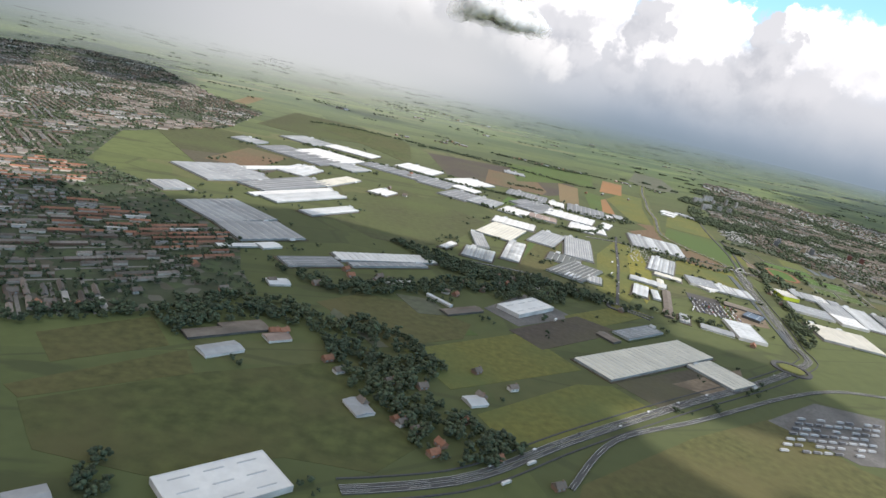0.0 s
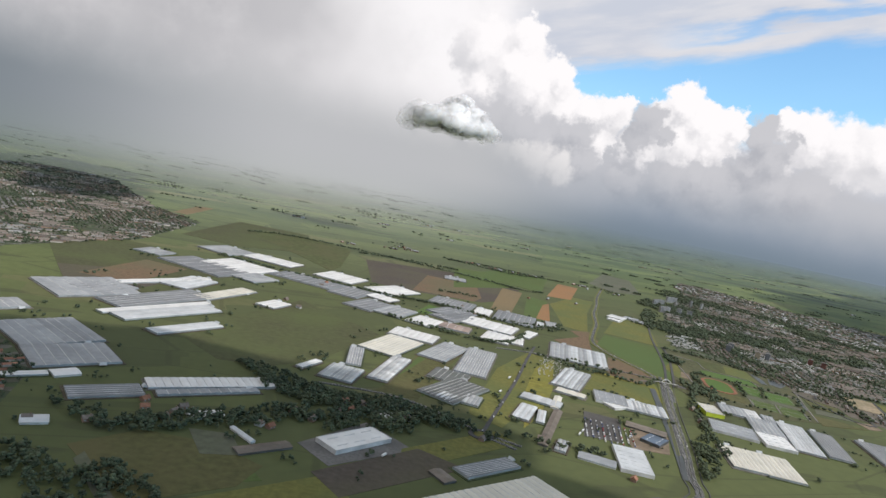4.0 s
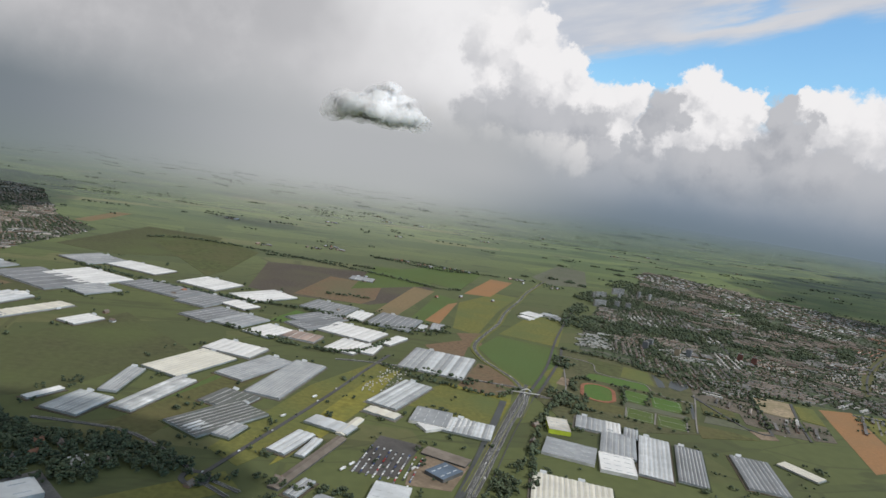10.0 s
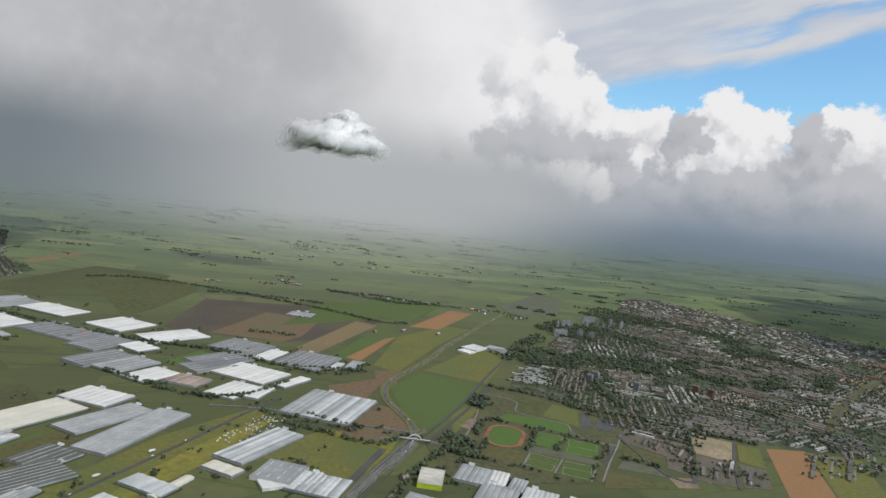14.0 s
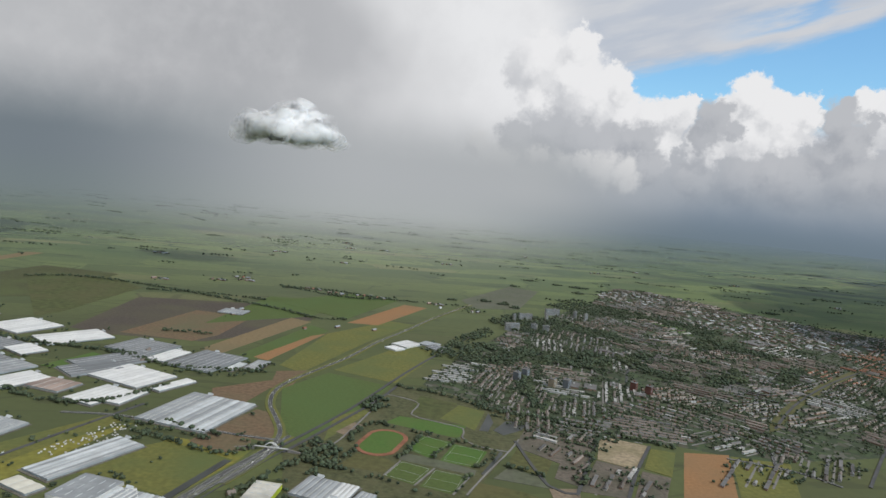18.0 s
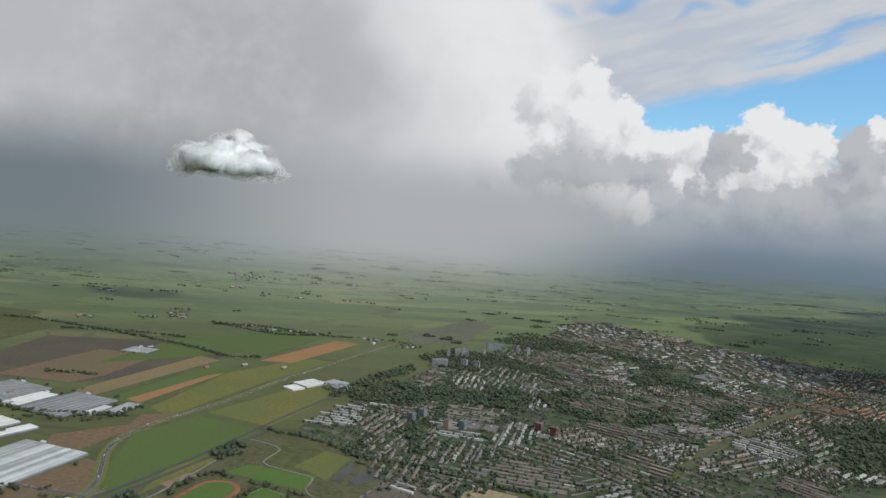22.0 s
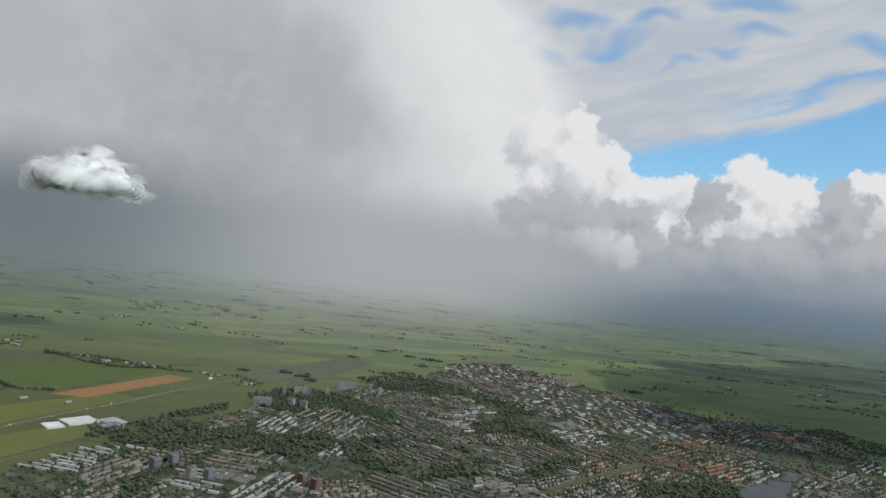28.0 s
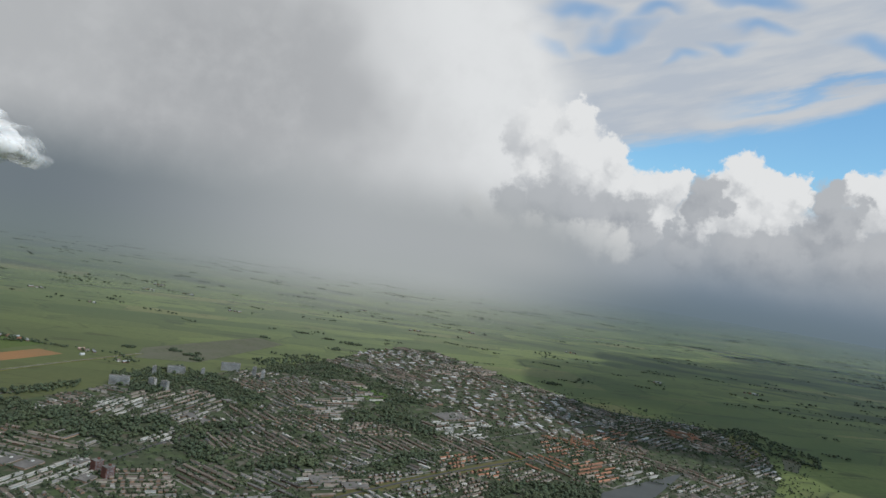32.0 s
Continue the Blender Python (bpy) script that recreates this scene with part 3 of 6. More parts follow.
# ---- land ----
# One ground sheet of grassland parcels, whose alpha fades far off to imitate haze.
def polder():
    m = bpy.data.materials.new("polder")
    m.use_nodes = True
    n, l = m.node_tree.nodes, m.node_tree.links
    bsdf = n["Principled BSDF"]
    bsdf.inputs["Roughness"].default_value = 0.95
    bsdf.inputs["Specular IOR Level"].default_value = 0.2
    where = n.new("ShaderNodeNewGeometry").outputs["Position"]

    def tex(kind, size, turn, stretch):
        mp = n.new("ShaderNodeMapping")
        mp.vector_type = "TEXTURE"
        mp.inputs["Rotation"].default_value = (0, 0, radians(turn))
        mp.inputs["Scale"].default_value = stretch
        l.new(where, mp.inputs[0])
        t = n.new(kind)
        l.new(mp.outputs[0], t.inputs["Vector"])
        t.inputs["Scale"].default_value = size
        return t

    def mixed(fac, a, b, blend="MIX"):
        x = n.new("ShaderNodeMix")
        x.data_type, x.blend_type = "RGBA", blend
        for slot, v in ((0, fac), (6, a), (7, b)):
            if isinstance(v, float):
                x.inputs[slot].default_value = v
            elif isinstance(v, tuple):
                x.inputs[slot].default_value = (*v, 1)
            else:
                l.new(v, x.inputs[slot])
        return x.outputs[2]

    def spread(value, lo, hi, a=0.0, b=1.0):
        x = n.new("ShaderNodeMapRange")
        l.new(value, x.inputs[0])
        for k, q in enumerate((lo, hi, a, b)):
            x.inputs[k + 1].default_value = q
        return x.outputs[0]

    # long parcels, each with a green of its own
    cell = tex("ShaderNodeTexVoronoi", 1.0, 20, (190, 55, 1))
    cell.distance, cell.inputs["Randomness"].default_value = "CHEBYCHEV", 0.75
    ramp = n.new("ShaderNodeValToRGB")
    sep = n.new("ShaderNodeSeparateColor")
    l.new(cell.outputs["Color"], sep.inputs[0])
    l.new(sep.outputs[0], ramp.inputs[0])
    e = ramp.color_ramp.elements
    e[0].color, e[1].color = (0.085, 0.115, 0.046, 1), (0.20, 0.20, 0.085, 1)
    for at, c in ((0.35, (0.125, 0.16, 0.058, 1)), (0.7, (0.16, 0.20, 0.066, 1)), (0.9, (0.11, 0.14, 0.052, 1))):
        e.new(at).color = c
    fine = tex("ShaderNodeTexNoise", 0.12, 0, (1, 1, 1)).outputs[0]
    wide = tex("ShaderNodeTexNoise", 0.004, 20, (2, 1, 1)).outputs[0]
    colour = mixed(spread(fine, 0.3, 0.7, 0.0, 0.35), ramp.outputs[0], (0.055, 0.085, 0.028))
    colour = mixed(spread(wide, 0.48, 0.66, 0.0, 0.6), colour, (0.06, 0.095, 0.035))
    # ditches and hedge strips between the parcels
    edge = tex("ShaderNodeTexVoronoi", 1.0, 20, (190, 55, 1))
    edge.feature, edge.inputs["Randomness"].default_value = "DISTANCE_TO_EDGE", 0.75
    colour = mixed(spread(edge.outputs["Distance"], 0.006, 0.014, 0.5, 0.0), colour, (0.045, 0.06, 0.03))
    # copses and hedgerows, too far off to tell apart
    copse = tex("ShaderNodeTexNoise", 1.0, 12, (95, 26, 1))
    copse.inputs["Detail"].default_value = 5.0
    colour = mixed(spread(copse.outputs[0], 0.60, 0.64, 0.0, 0.6), colour, (0.042, 0.055, 0.028))
    # long shelter belts and woods out in the polder
    woods = tex("ShaderNodeTexNoise", 1.0, -6, (420, 110, 1))
    woods.inputs["Detail"].default_value = 6.0
    off = n.new("ShaderNodeVectorMath")
    off.operation = "DISTANCE"
    l.new(where, off.inputs[0])
    off.inputs[1].default_value = (400, 600, 0)
    wild = n.new("ShaderNodeMath")
    wild.operation = "MULTIPLY"
    l.new(spread(woods.outputs[0], 0.56, 0.60), wild.inputs[0])
    l.new(spread(off.outputs["Value"], 1100, 1700, 0.0, 0.7), wild.inputs[1])
    colour = mixed(wild.outputs[0], colour, (0.035, 0.05, 0.03))
    # mixed with a duller olive around (400, 600), fading out by 1100 m
    colour = mixed(spread(off.outputs["Value"], 500, 1100, 0.62, 0.0), colour, (0.074, 0.076, 0.038))
    l.new(colour, bsdf.inputs["Base Color"])
    # The sheet's far haze is put into its alpha too.
    haze_alpha(n, l, where, bsdf)
    return m


R = 4980
ring = [(R * math.cos(2 * math.pi * k / 96) + 450, R * math.sin(2 * math.pi * k / 96) + 210, 0.0) for k in range(96)]
ground = new("ground", mesh_of("ground", ring, [tuple(range(96))], polder()))
tagged(ground, "flat green polder grassland with ditches reaching the misty horizon", "ground", kind="structure")
field("town_ground", [(437, 832), (463, 937), (528, 1138), (575, 1230), (668, 1426), (760, 1680), (815, 1712), (1013, 1491), (1117, 1394), (1225, 1405), (1285, 1330), (1250, 1190), (1215, 1120), (1100, 980), (980, 880), (843, 790), (706, 734), (640, 749), (521, 735), (490, 780)], 0.02)
field("town_ground", [(-700, 1560), (-560, 1540), (-343, 1215), (-232, 1126), (-225, 874), (-284, 706), (-249, 557), (-181, 515), (-146, 471), (-90, 420), (-76, 367), (-60, 335), (-97, 288), (-143, 256), (-420, 330), (-650, 700), (-900, 1250)], 0.02)
field("dark_green", [(-42, 522), (-32, 603), (6, 713), (91, 635), (77, 594), (51, 524), (23, 493), (-9, 490)])
field("grass", [(105, 478), (112, 531), (125, 593), (151, 592), (134, 519), (126, 471)])
field("plough_dark", [(62, 890), (37, 1076), (193, 1121), (275, 1058), (249, 957), (203, 894), (105, 879)])
field("plough_brown", [(114, 893), (133, 1035), (206, 1032), (206, 926), (193, 891)])
field("plough_tan", [(212, 864), (248, 1052), (277, 1040), (237, 858)])
field("crop_green", [(251, 847), (282, 1023), (309, 1002), (273, 852)])
field("plough_orange", [(269, 859), (296, 969), (308, 986), (285, 852)])
field("olive", [(300, 842), (310, 990), (367, 1097), (398, 1090), (360, 970), (326, 826)])
field("plough_orange", [(318, 1059), (368, 1227), (403, 1221), (356, 1064)])
field("plough_brown", [(313, 773), (304, 822), (335, 838), (329, 802), (330, 772)])
field("crop_green", [(324, 775), (349, 835), (410, 816), (396, 738), (378, 676), (365, 669), (346, 701)])
field("olive", [(351, 846), (403, 977), (443, 960), (432, 906), (413, 827)])
field("plough_brown", [(307, 671), (322, 719), (335, 715), (354, 675), (349, 660)])
field("yellow", [(274, 592), (290, 650), (345, 644), (338, 588), (295, 571)])
field("crop_green", [(170, 973), (179, 1181), (275, 1190), (270, 1074)])
field("plough_tan", [(-303, 1190), (-310, 1343), (-284, 1352), (-278, 1191)])
field("plough_orange", [(646, 736), (681, 742), (646, 608), (605, 587)])
field("olive", [(682, 740), (725, 738), (692, 632), (649, 610)])
field("olive", [(238, 581), (268, 585), (324, 571), (340, 627), (289, 642)])
field("grass", [(-125, 249), (-93, 283), (-77, 259), (-109, 229)])
field("grass", [(-114, 209), (-70, 258), (-61, 240), (-106, 203)])
field("meadow", [(-105, 201), (-61, 240), (-7, 275), (3, 247), (27, 217), (12, 196), (-18, 196), (-54, 175), (-88, 178)])
field("crop_green", [(1, 343), (33, 369), (59, 337), (18, 317)])
field("crop_green", [(102, 501), (129, 596), (153, 585), (131, 491)])
field("grass", [(-29, 339), (12, 299), (50, 328), (56, 351), (26, 366), (-7, 366)])
field("olive", [(19, 299), (86, 354), (112, 317), (41, 267)])
field("olive", [(51, 249), (105, 298), (125, 304), (142, 282), (83, 234), (62, 229)])
field("plough_dark", [(127, 309), (183, 348), (205, 336), (147, 286)])
field("grass", [(87, 211), (152, 265), (210, 303), (232, 265), (241, 259), (223, 235), (82, 197)])
field("asphalt", [(205, 299), (251, 334), (291, 330), (249, 271), (235, 269)])
field("grass", [(96, 479), (145, 622), (158, 600), (128, 486), (102, 476)])
field("olive", [(161, 475), (193, 597), (231, 673), (246, 665), (204, 503), (182, 459)])
field("asphalt", [(66, 383), (98, 427), (127, 400), (85, 363)])
field("car_lot", [(239, 473), (251, 526), (277, 520), (265, 472)])
field("dirt", [(271, 479), (282, 510), (306, 500), (295, 466), (270, 466)])
road("main", [(345, 594), (356, 635), (355, 665), (351, 685), (339, 710), (328, 732), (321, 762), (323, 791), (337, 840), (354, 895), (371, 976), (396, 1060), (420, 1151), (466, 1291)])
road("main", [(304, 467), (318, 519), (341, 604), (361, 675)])
road("dual", [(2, 184), (23, 192), (49, 206), (90, 242), (156, 295), (217, 341), (262, 378), (291, 407), (295, 428), (311, 481), (335, 571), (360, 654)])
road("lane", [(360, 654), (388, 741), (423, 885), (475, 1062)])
road("minor", [(61, 481), (110, 481), (141, 465), (165, 446), (191, 433)])
road("minor", [(167, 440), (187, 427)])
road("minor", [(355, 665), (315, 667), (273, 673), (232, 674), (200, 668)])
road("minor", [(82, 207), (111, 249), (163, 284), (234, 334), (280, 359), (318, 366)])
canal("canal", [(337, 625), (308, 496), (291, 427)])
road("lane", [(167, 440), (188, 510), (208, 578), (227, 650), (242, 702)])
water("pond", [(1018, 1027), (1087, 1100), (1132, 1146), (1080, 1052), (1030, 930), (1020, 938), (1036, 1005)])
field("fallow", [(651, 1034), (672, 1028), (668, 1002), (654, 1005)])
field("lawn", [(745, 1315), (799, 1283), (795, 1226), (750, 1268)])
field("yellow", [(197, 465), (211, 551), (230, 622), (255, 666), (234, 561), (212, 494)])
field("fallow", [(449, 1328), (533, 1548), (588, 1523), (542, 1292), (472, 1262)])
field("plough_brown", [(272, 755), (319, 804), (305, 705), (285, 721)])
field("plough_brown", [(311, 682), (332, 677), (345, 645), (327, 634), (302, 647)])
field("dark_green", [(-273, 764), (-304, 873), (-198, 849), (-85, 777), (-106, 623), (-191, 637)])
field("plough_dark", [(-215, 674), (-169, 702), (-118, 665), (-135, 592), (-160, 590)])
field("plough_brown", [(-186, 654), (-170, 765), (-123, 754), (-137, 652)])
field("olive", [(120, 399), (178, 452), (190, 436), (118, 369)])
field("dirt", [(163, 322), (222, 365), (211, 335), (180, 316)])
field("plough_dark", [(78, 354), (129, 403), (155, 388), (94, 334)])
field("fallow", [(-19, 335), (12, 299), (6, 296), (-20, 327)])
field("fallow", [(12, 377), (33, 379), (45, 358), (26, 352)])
road("minor", [(709, 723), (731, 797), (760, 899), (814, 1002), (900, 1115)])
field("grass", [(735, 806), (744, 830), (778, 884), (819, 943), (883, 1022), (960, 1108), (968, 1101), (890, 1012), (827, 933), (786, 876), (752, 822)])
road("lane", [(748, 822), (783, 880), (825, 940), (888, 1018), (966, 1102)])
road("lane", [(768, 710), (824, 793), (871, 856)])
road("minor", [(677, 734), (723, 723), (746, 704)])
road("lane", [(774, 1192), (797, 1024), (817, 981)])
road("lane", [(638, 918), (659, 997), (704, 1062)])
road("minor", [(878, 1178), (906, 1141), (1014, 1250), (1146, 1386)])
road("lane", [(704, 1062), (755, 987), (777, 964)])
field("crop_green", [(193, 1148), (312, 1079), (354, 1257), (280, 1274)])
field("dark_green", [(-211, 981), (-201, 1233), (-77, 1226), (-46, 1025), (-129, 964)])
field("meadow", [(-138, 1104), (-76, 1196), (7, 1142), (13, 959), (5, 917)])
field("scrub_ground", [(365, 646), (398, 747), (415, 821), (462, 815), (511, 782), (535, 777), (520, 718), (513, 695), (488, 616), (384, 586)])
field("meadow", [(435, 761), (439, 798), (472, 789), (460, 741), (438, 749)])
field("olive", [(460, 747), (473, 785), (495, 776), (488, 729), (481, 736)])
field("olive", [(381, 719), (396, 746), (405, 743), (393, 700), (385, 673)])
field("dirt", [(389, 693), (398, 716), (405, 712), (398, 688)])
field("lawn", [(420, 724), (429, 741), (481, 736), (477, 709), (444, 717)])
field("lawn", [(441, 679), (451, 705), (473, 700), (460, 666)])
field("lawn", [(466, 664), (474, 697), (498, 690), (490, 660)])
field("fallow", [(439, 664), (442, 670), (461, 667), (491, 656), (490, 648), (440, 658)])
field("grass", [(404, 638), (411, 660), (431, 658), (438, 651), (433, 635)])
field("crop_green", [(434, 631), (441, 656), (462, 650), (454, 623)])
field("crop_green", [(457, 622), (465, 649), (487, 645), (478, 617)])
field("grass", [(511, 671), (519, 702), (543, 688), (536, 659)])
field("fallow", [(502, 647), (512, 667), (536, 657), (537, 642)])
field("estate_ground", [(522, 727), (534, 770), (586, 754), (556, 651), (542, 659), (548, 685), (519, 705)])
field("bare_sand", [(585, 751), (621, 740), (601, 690), (576, 701)])
field("estate_ground", [(575, 699), (601, 689), (586, 641), (557, 644)])
field("estate_ground", [(605, 689), (623, 683), (610, 644), (590, 642)])
field("olive", [(621, 735), (639, 733), (624, 685), (607, 694)])
field("grass", [(492, 638), (520, 633), (537, 623), (486, 609)])
field("dirt", [(537, 642), (557, 647), (555, 629), (539, 626)])
water("pond", [(491, 730), (498, 774), (502, 752), (498, 730)])
water("pond", [(502, 734), (512, 759), (530, 761), (524, 742), (510, 726)])
water("pond", [(494, 651), (507, 693), (509, 691), (497, 650)])
road("track", [(434, 631), (441, 656)])
road("track", [(454, 622), (464, 651)])
road("track", [(478, 616), (487, 645)])
road("track", [(411, 791), (427, 786), (440, 776), (437, 748), (454, 739), (479, 730), (479, 712), (490, 698), (513, 694)])
road("track", [(486, 618), (498, 654), (513, 695), (521, 721)])
road("track", [(379, 672), (393, 671), (405, 743)])
road("lane", [(365, 646), (380, 691), (398, 747), (409, 786), (417, 826)])
road("lane", [(587, 756), (568, 689), (554, 637)])
road("lane", [(621, 740), (600, 685), (585, 637)])
road("lane", [(518, 717), (537, 646), (554, 639)])
field("olive", [(1252, 1374), (1274, 1378), (1268, 1279), (1231, 1236)])
field("fallow", [(1301, 1309), (1312, 1275), (1285, 1226), (1273, 1232)])
field("lawn", [(121, 760), (135, 813), (152, 806), (137, 758)])

# ---- greenhouses and sheds ----
warehouse(-32.0, 175.7, 35.5, 20.2, 40.2, 2.3, "white")
warehouse(-77.2, 155.7, 10.3, 9.6, 38.2, 2.3, "grey")
greenhouse(159.0, 350.2, 24.8, 104.3, -52.2, 24, 1.9, "cream")
greenhouse(201.4, 346.5, 29.7, 24.7, -54.8, 6, 1.9, "cream")
warehouse(-67.6, 275.8, 18.7, 7.7, 38.7, 1.9, "brown")
warehouse(-54.5, 288.6, 20.4, 10.8, 37.7, 1.9, "brown")
warehouse(-57.7, 262.7, 17.3, 9.4, 43.3, 1.9, "grey")
greenhouse(-169.8, 521.5, 25.2, 25.9, -40.8, 4, 1.9, "grey")
greenhouse(-115.3, 480.4, 53.0, 49.7, -41.0, 8, 1.9, "grey")
greenhouse(-83.4, 446.4, 37.4, 47.8, -48.8, 7, 1.9, "grey")
greenhouse(-154.5, 608.8, 58.9, 67.0, -40.7, 6, 1.9, "grey")
greenhouse(3.5, 442.1, 15.6, 74.8, -59.2, 16, 1.9, "white")
greenhouse(6.1, 427.6, 6.8, 58.1, -56.6, 10, 1.9, "grey")
warehouse(94.1, 396.2, 38.9, 17.0, 46.0, 2.8, "white")
greenhouse(103.0, 605.1, 61.3, 33.0, 67.2, 10, 1.9, "cream")
greenhouse(121.2, 653.1, 30.8, 41.9, 76.1, 7, 1.9, "white")
greenhouse(77.5, 553.2, 46.7, 11.6, 92.2, 6, 1.9, "grey")
greenhouse(72.9, 506.6, 32.2, 24.0, 78.8, 9, 1.9, "striped")
greenhouse(105.5, 538.5, 66.2, 15.0, 76.4, 4, 1.9, "mottled")
greenhouse(148.2, 614.9, 61.2, 24.4, 66.8, 9, 1.9, "grey")
greenhouse(175.6, 602.0, 83.8, 25.7, 78.1, 12, 1.9, "grey")
greenhouse(153.2, 514.7, 53.9, 30.0, 57.8, 8, 1.9, "dim")
greenhouse(248.7, 561.6, 11.1, 23.4, 68.0, 3, 1.9, "cream")
greenhouse(219.4, 529.0, 14.4, 30.2, 69.3, 4, 1.9, "pale")
greenhouse(48.8, 513.2, 23.8, 6.1, 64.6, 4, 1.9, "white")
greenhouse(-12.1, 669.2, 29.8, 19.7, 68.3, 4, 1.9, "white")
greenhouse(-58.5, 674.9, 17.1, 72.5, -21.7, 11, 1.9, "cream")
greenhouse(-99.3, 692.7, 53.6, 29.8, 75.6, 5, 1.9, "pale")
greenhouse(-117.9, 683.0, 97.5, 12.0, 55.2, 2, 1.9, "white")
greenhouse(-74.7, 577.3, 88.0, 20.8, 56.2, 3, 1.9, "pale")
greenhouse(-86.8, 585.9, 98.8, 8.9, 56.6, 2, 1.9, "white")
greenhouse(-49.1, 543.9, 57.9, 14.5, 55.8, 4, 1.9, "pale")
greenhouse(-145.1, 618.0, 44.5, 32.1, 68.9, 5, 1.9, "grey")
greenhouse(-97.1, 614.4, 96.3, 32.4, 61.7, 6, 1.9, "dark")
greenhouse(-86.8, 821.6, 56.7, 69.1, 67.1, 8, 1.9, "white")
greenhouse(-66.1, 902.7, 36.8, 68.2, 72.2, 12, 1.9, "white")
greenhouse(-57.3, 773.1, 39.5, 36.8, 60.9, 6, 1.9, "grey")
greenhouse(-114.7, 786.7, 51.6, 87.9, 63.5, 6, 1.9, "dark")
greenhouse(-127.6, 913.5, 52.9, 52.4, 63.6, 6, 1.9, "grey")
greenhouse(-181.1, 814.7, 30.4, 34.1, 75.5, 3, 1.9, "grey")
greenhouse(24.4, 874.4, 49.3, 51.6, 69.4, 8, 1.9, "white")
greenhouse(-6.6, 818.9, 40.2, 77.1, 70.3, 9, 1.9, "dark")
greenhouse(46.4, 795.3, 50.0, 35.3, 72.2, 6, 1.9, "dark")
greenhouse(81.1, 797.1, 23.6, 32.8, 61.9, 4, 1.9, "white")
greenhouse(90.4, 853.1, 61.6, 40.5, 54.4, 5, 1.9, "white")
greenhouse(70.8, 747.5, 51.4, 33.3, 63.9, 5, 1.9, "dark")
greenhouse(98.9, 739.3, 46.8, 32.8, 67.0, 5, 1.9, "grey")
greenhouse(130.9, 718.7, 37.8, 28.8, 66.8, 5, 1.9, "white")
greenhouse(161.1, 766.3, 42.6, 31.7, 53.8, 5, 1.9, "dark")
greenhouse(161.8, 717.1, 24.5, 31.1, 78.3, 4, 1.9, "pinkish")
greenhouse(202.0, 759.4, 41.7, 55.4, 69.9, 9, 1.9, "white")
greenhouse(204.4, 707.1, 39.8, 28.0, 72.7, 5, 1.9, "white")
greenhouse(225.0, 709.1, 32.2, 12.5, 80.2, 4, 1.9, "white")
greenhouse(242.1, 748.4, 36.5, 12.0, 65.5, 4, 1.9, "white")
greenhouse(285.3, 698.3, 66.1, 55.9, 78.3, 12, 1.9, "ribbed")
greenhouse(258.5, 603.9, 62.9, 23.2, 67.6, 8, 1.9, "ribbed")
warehouse(282.0, 565.8, 28.4, 25.5, 80.2, 2.3, "grey")
greenhouse(307.5, 556.8, 26.7, 32.5, 79.5, 10, 1.9, "ribbed")
warehouse(292.2, 507.3, 11.4, 28.2, 67.6, 1.9, "brown")
warehouse(290.8, 485.4, 18.2, 13.5, 50.7, 2.3, "blue")
warehouse(261.7, 441.4, 19.7, 39.1, -7.6, 2.3, "pale")
warehouse(237.5, 433.0, 10.8, 22.5, 72.3, 1.9, "grey")
greenhouse(202.1, 495.8, 33.4, 11.8, 69.9, 3, 1.9, "pale")
greenhouse(213.1, 492.0, 26.0, 5.8, 76.7, 2, 1.9, "pale")
warehouse(231.3, 531.2, 30.3, 5.6, 73.0, 1.9, "cream")
warehouse(217.1, 476.1, 75.3, 6.1, 71.6, 1.9, "brown")
greenhouse(218.0, 444.3, 19.4, 7.1, 69.9, 3, 1.9, "grey")
greenhouse(352.6, 481.8, 40.5, 24.6, 80.6, 8, 1.9, "cream")
greenhouse(374.1, 477.3, 41.6, 23.8, 79.6, 7, 1.9, "cream")
warehouse(373.4, 544.0, 33.8, 28.5, -15.7, 1.9, "grey")
warehouse(401.8, 532.8, 22.4, 28.9, -9.5, 2.3, "white")
greenhouse(411.4, 567.3, 42.8, 24.0, 75.2, 6, 1.9, "grey")
greenhouse(432.8, 554.6, 70.9, 20.9, 74.0, 7, 1.9, "pale")
greenhouse(455.5, 549.7, 63.6, 18.4, 73.6, 8, 1.9, "dark")
warehouse(372.2, 584.6, 15.3, 24.2, -2.7, 3.5, "lime")
greenhouse(400.0, 600.4, 26.2, 23.0, 76.5, 6, 1.9, "grey")
greenhouse(415.2, 599.0, 22.7, 11.6, 77.4, 4, 1.9, "white")
greenhouse(427.1, 592.9, 19.6, 10.1, 72.9, 4, 1.9, "grey")
greenhouse(501.6, 550.4, 54.3, 25.7, 79.6, 8, 1.9, "dark")
greenhouse(539.2, 567.5, 28.6, 12.1, -54.1, 4, 1.9, "cream")
warehouse(141.8, 372.9, 7.9, 13.3, 37.4, 1.9, "brown")
greenhouse(166.8, 392.7, 39.9, 12.6, 39.5, 8, 1.9, "dark")
warehouse(110.8, 439.6, 9.9, 10.0, 38.9, 1.9, "white")
warehouse(51.6, 368.5, 28.4, 7.7, 38.6, 1.9, "brown")
warehouse(38.5, 379.2, 2.8, 19.0, 47.4, 1.9, "pale")
warehouse(14.8, 395.9, 14.2, 7.6, 33.0, 1.9, "grey")
greenhouse(386.6, 428.9, 11.5, 7.7, 107.9, 2, 1.9, "pale")
greenhouse(392.1, 423.0, 22.1, 6.5, 96.8, 2, 1.9, "pale")
warehouse(-38.5, 284.6, 11.1, 7.8, 36.6, 1.9, "pinkish")
warehouse(3.0, 235.9, 7.9, 12.0, 32.9, 1.9, "grey")
warehouse(50.9, 258.9, 8.6, 8.1, 29.0, 2.0, "pale")
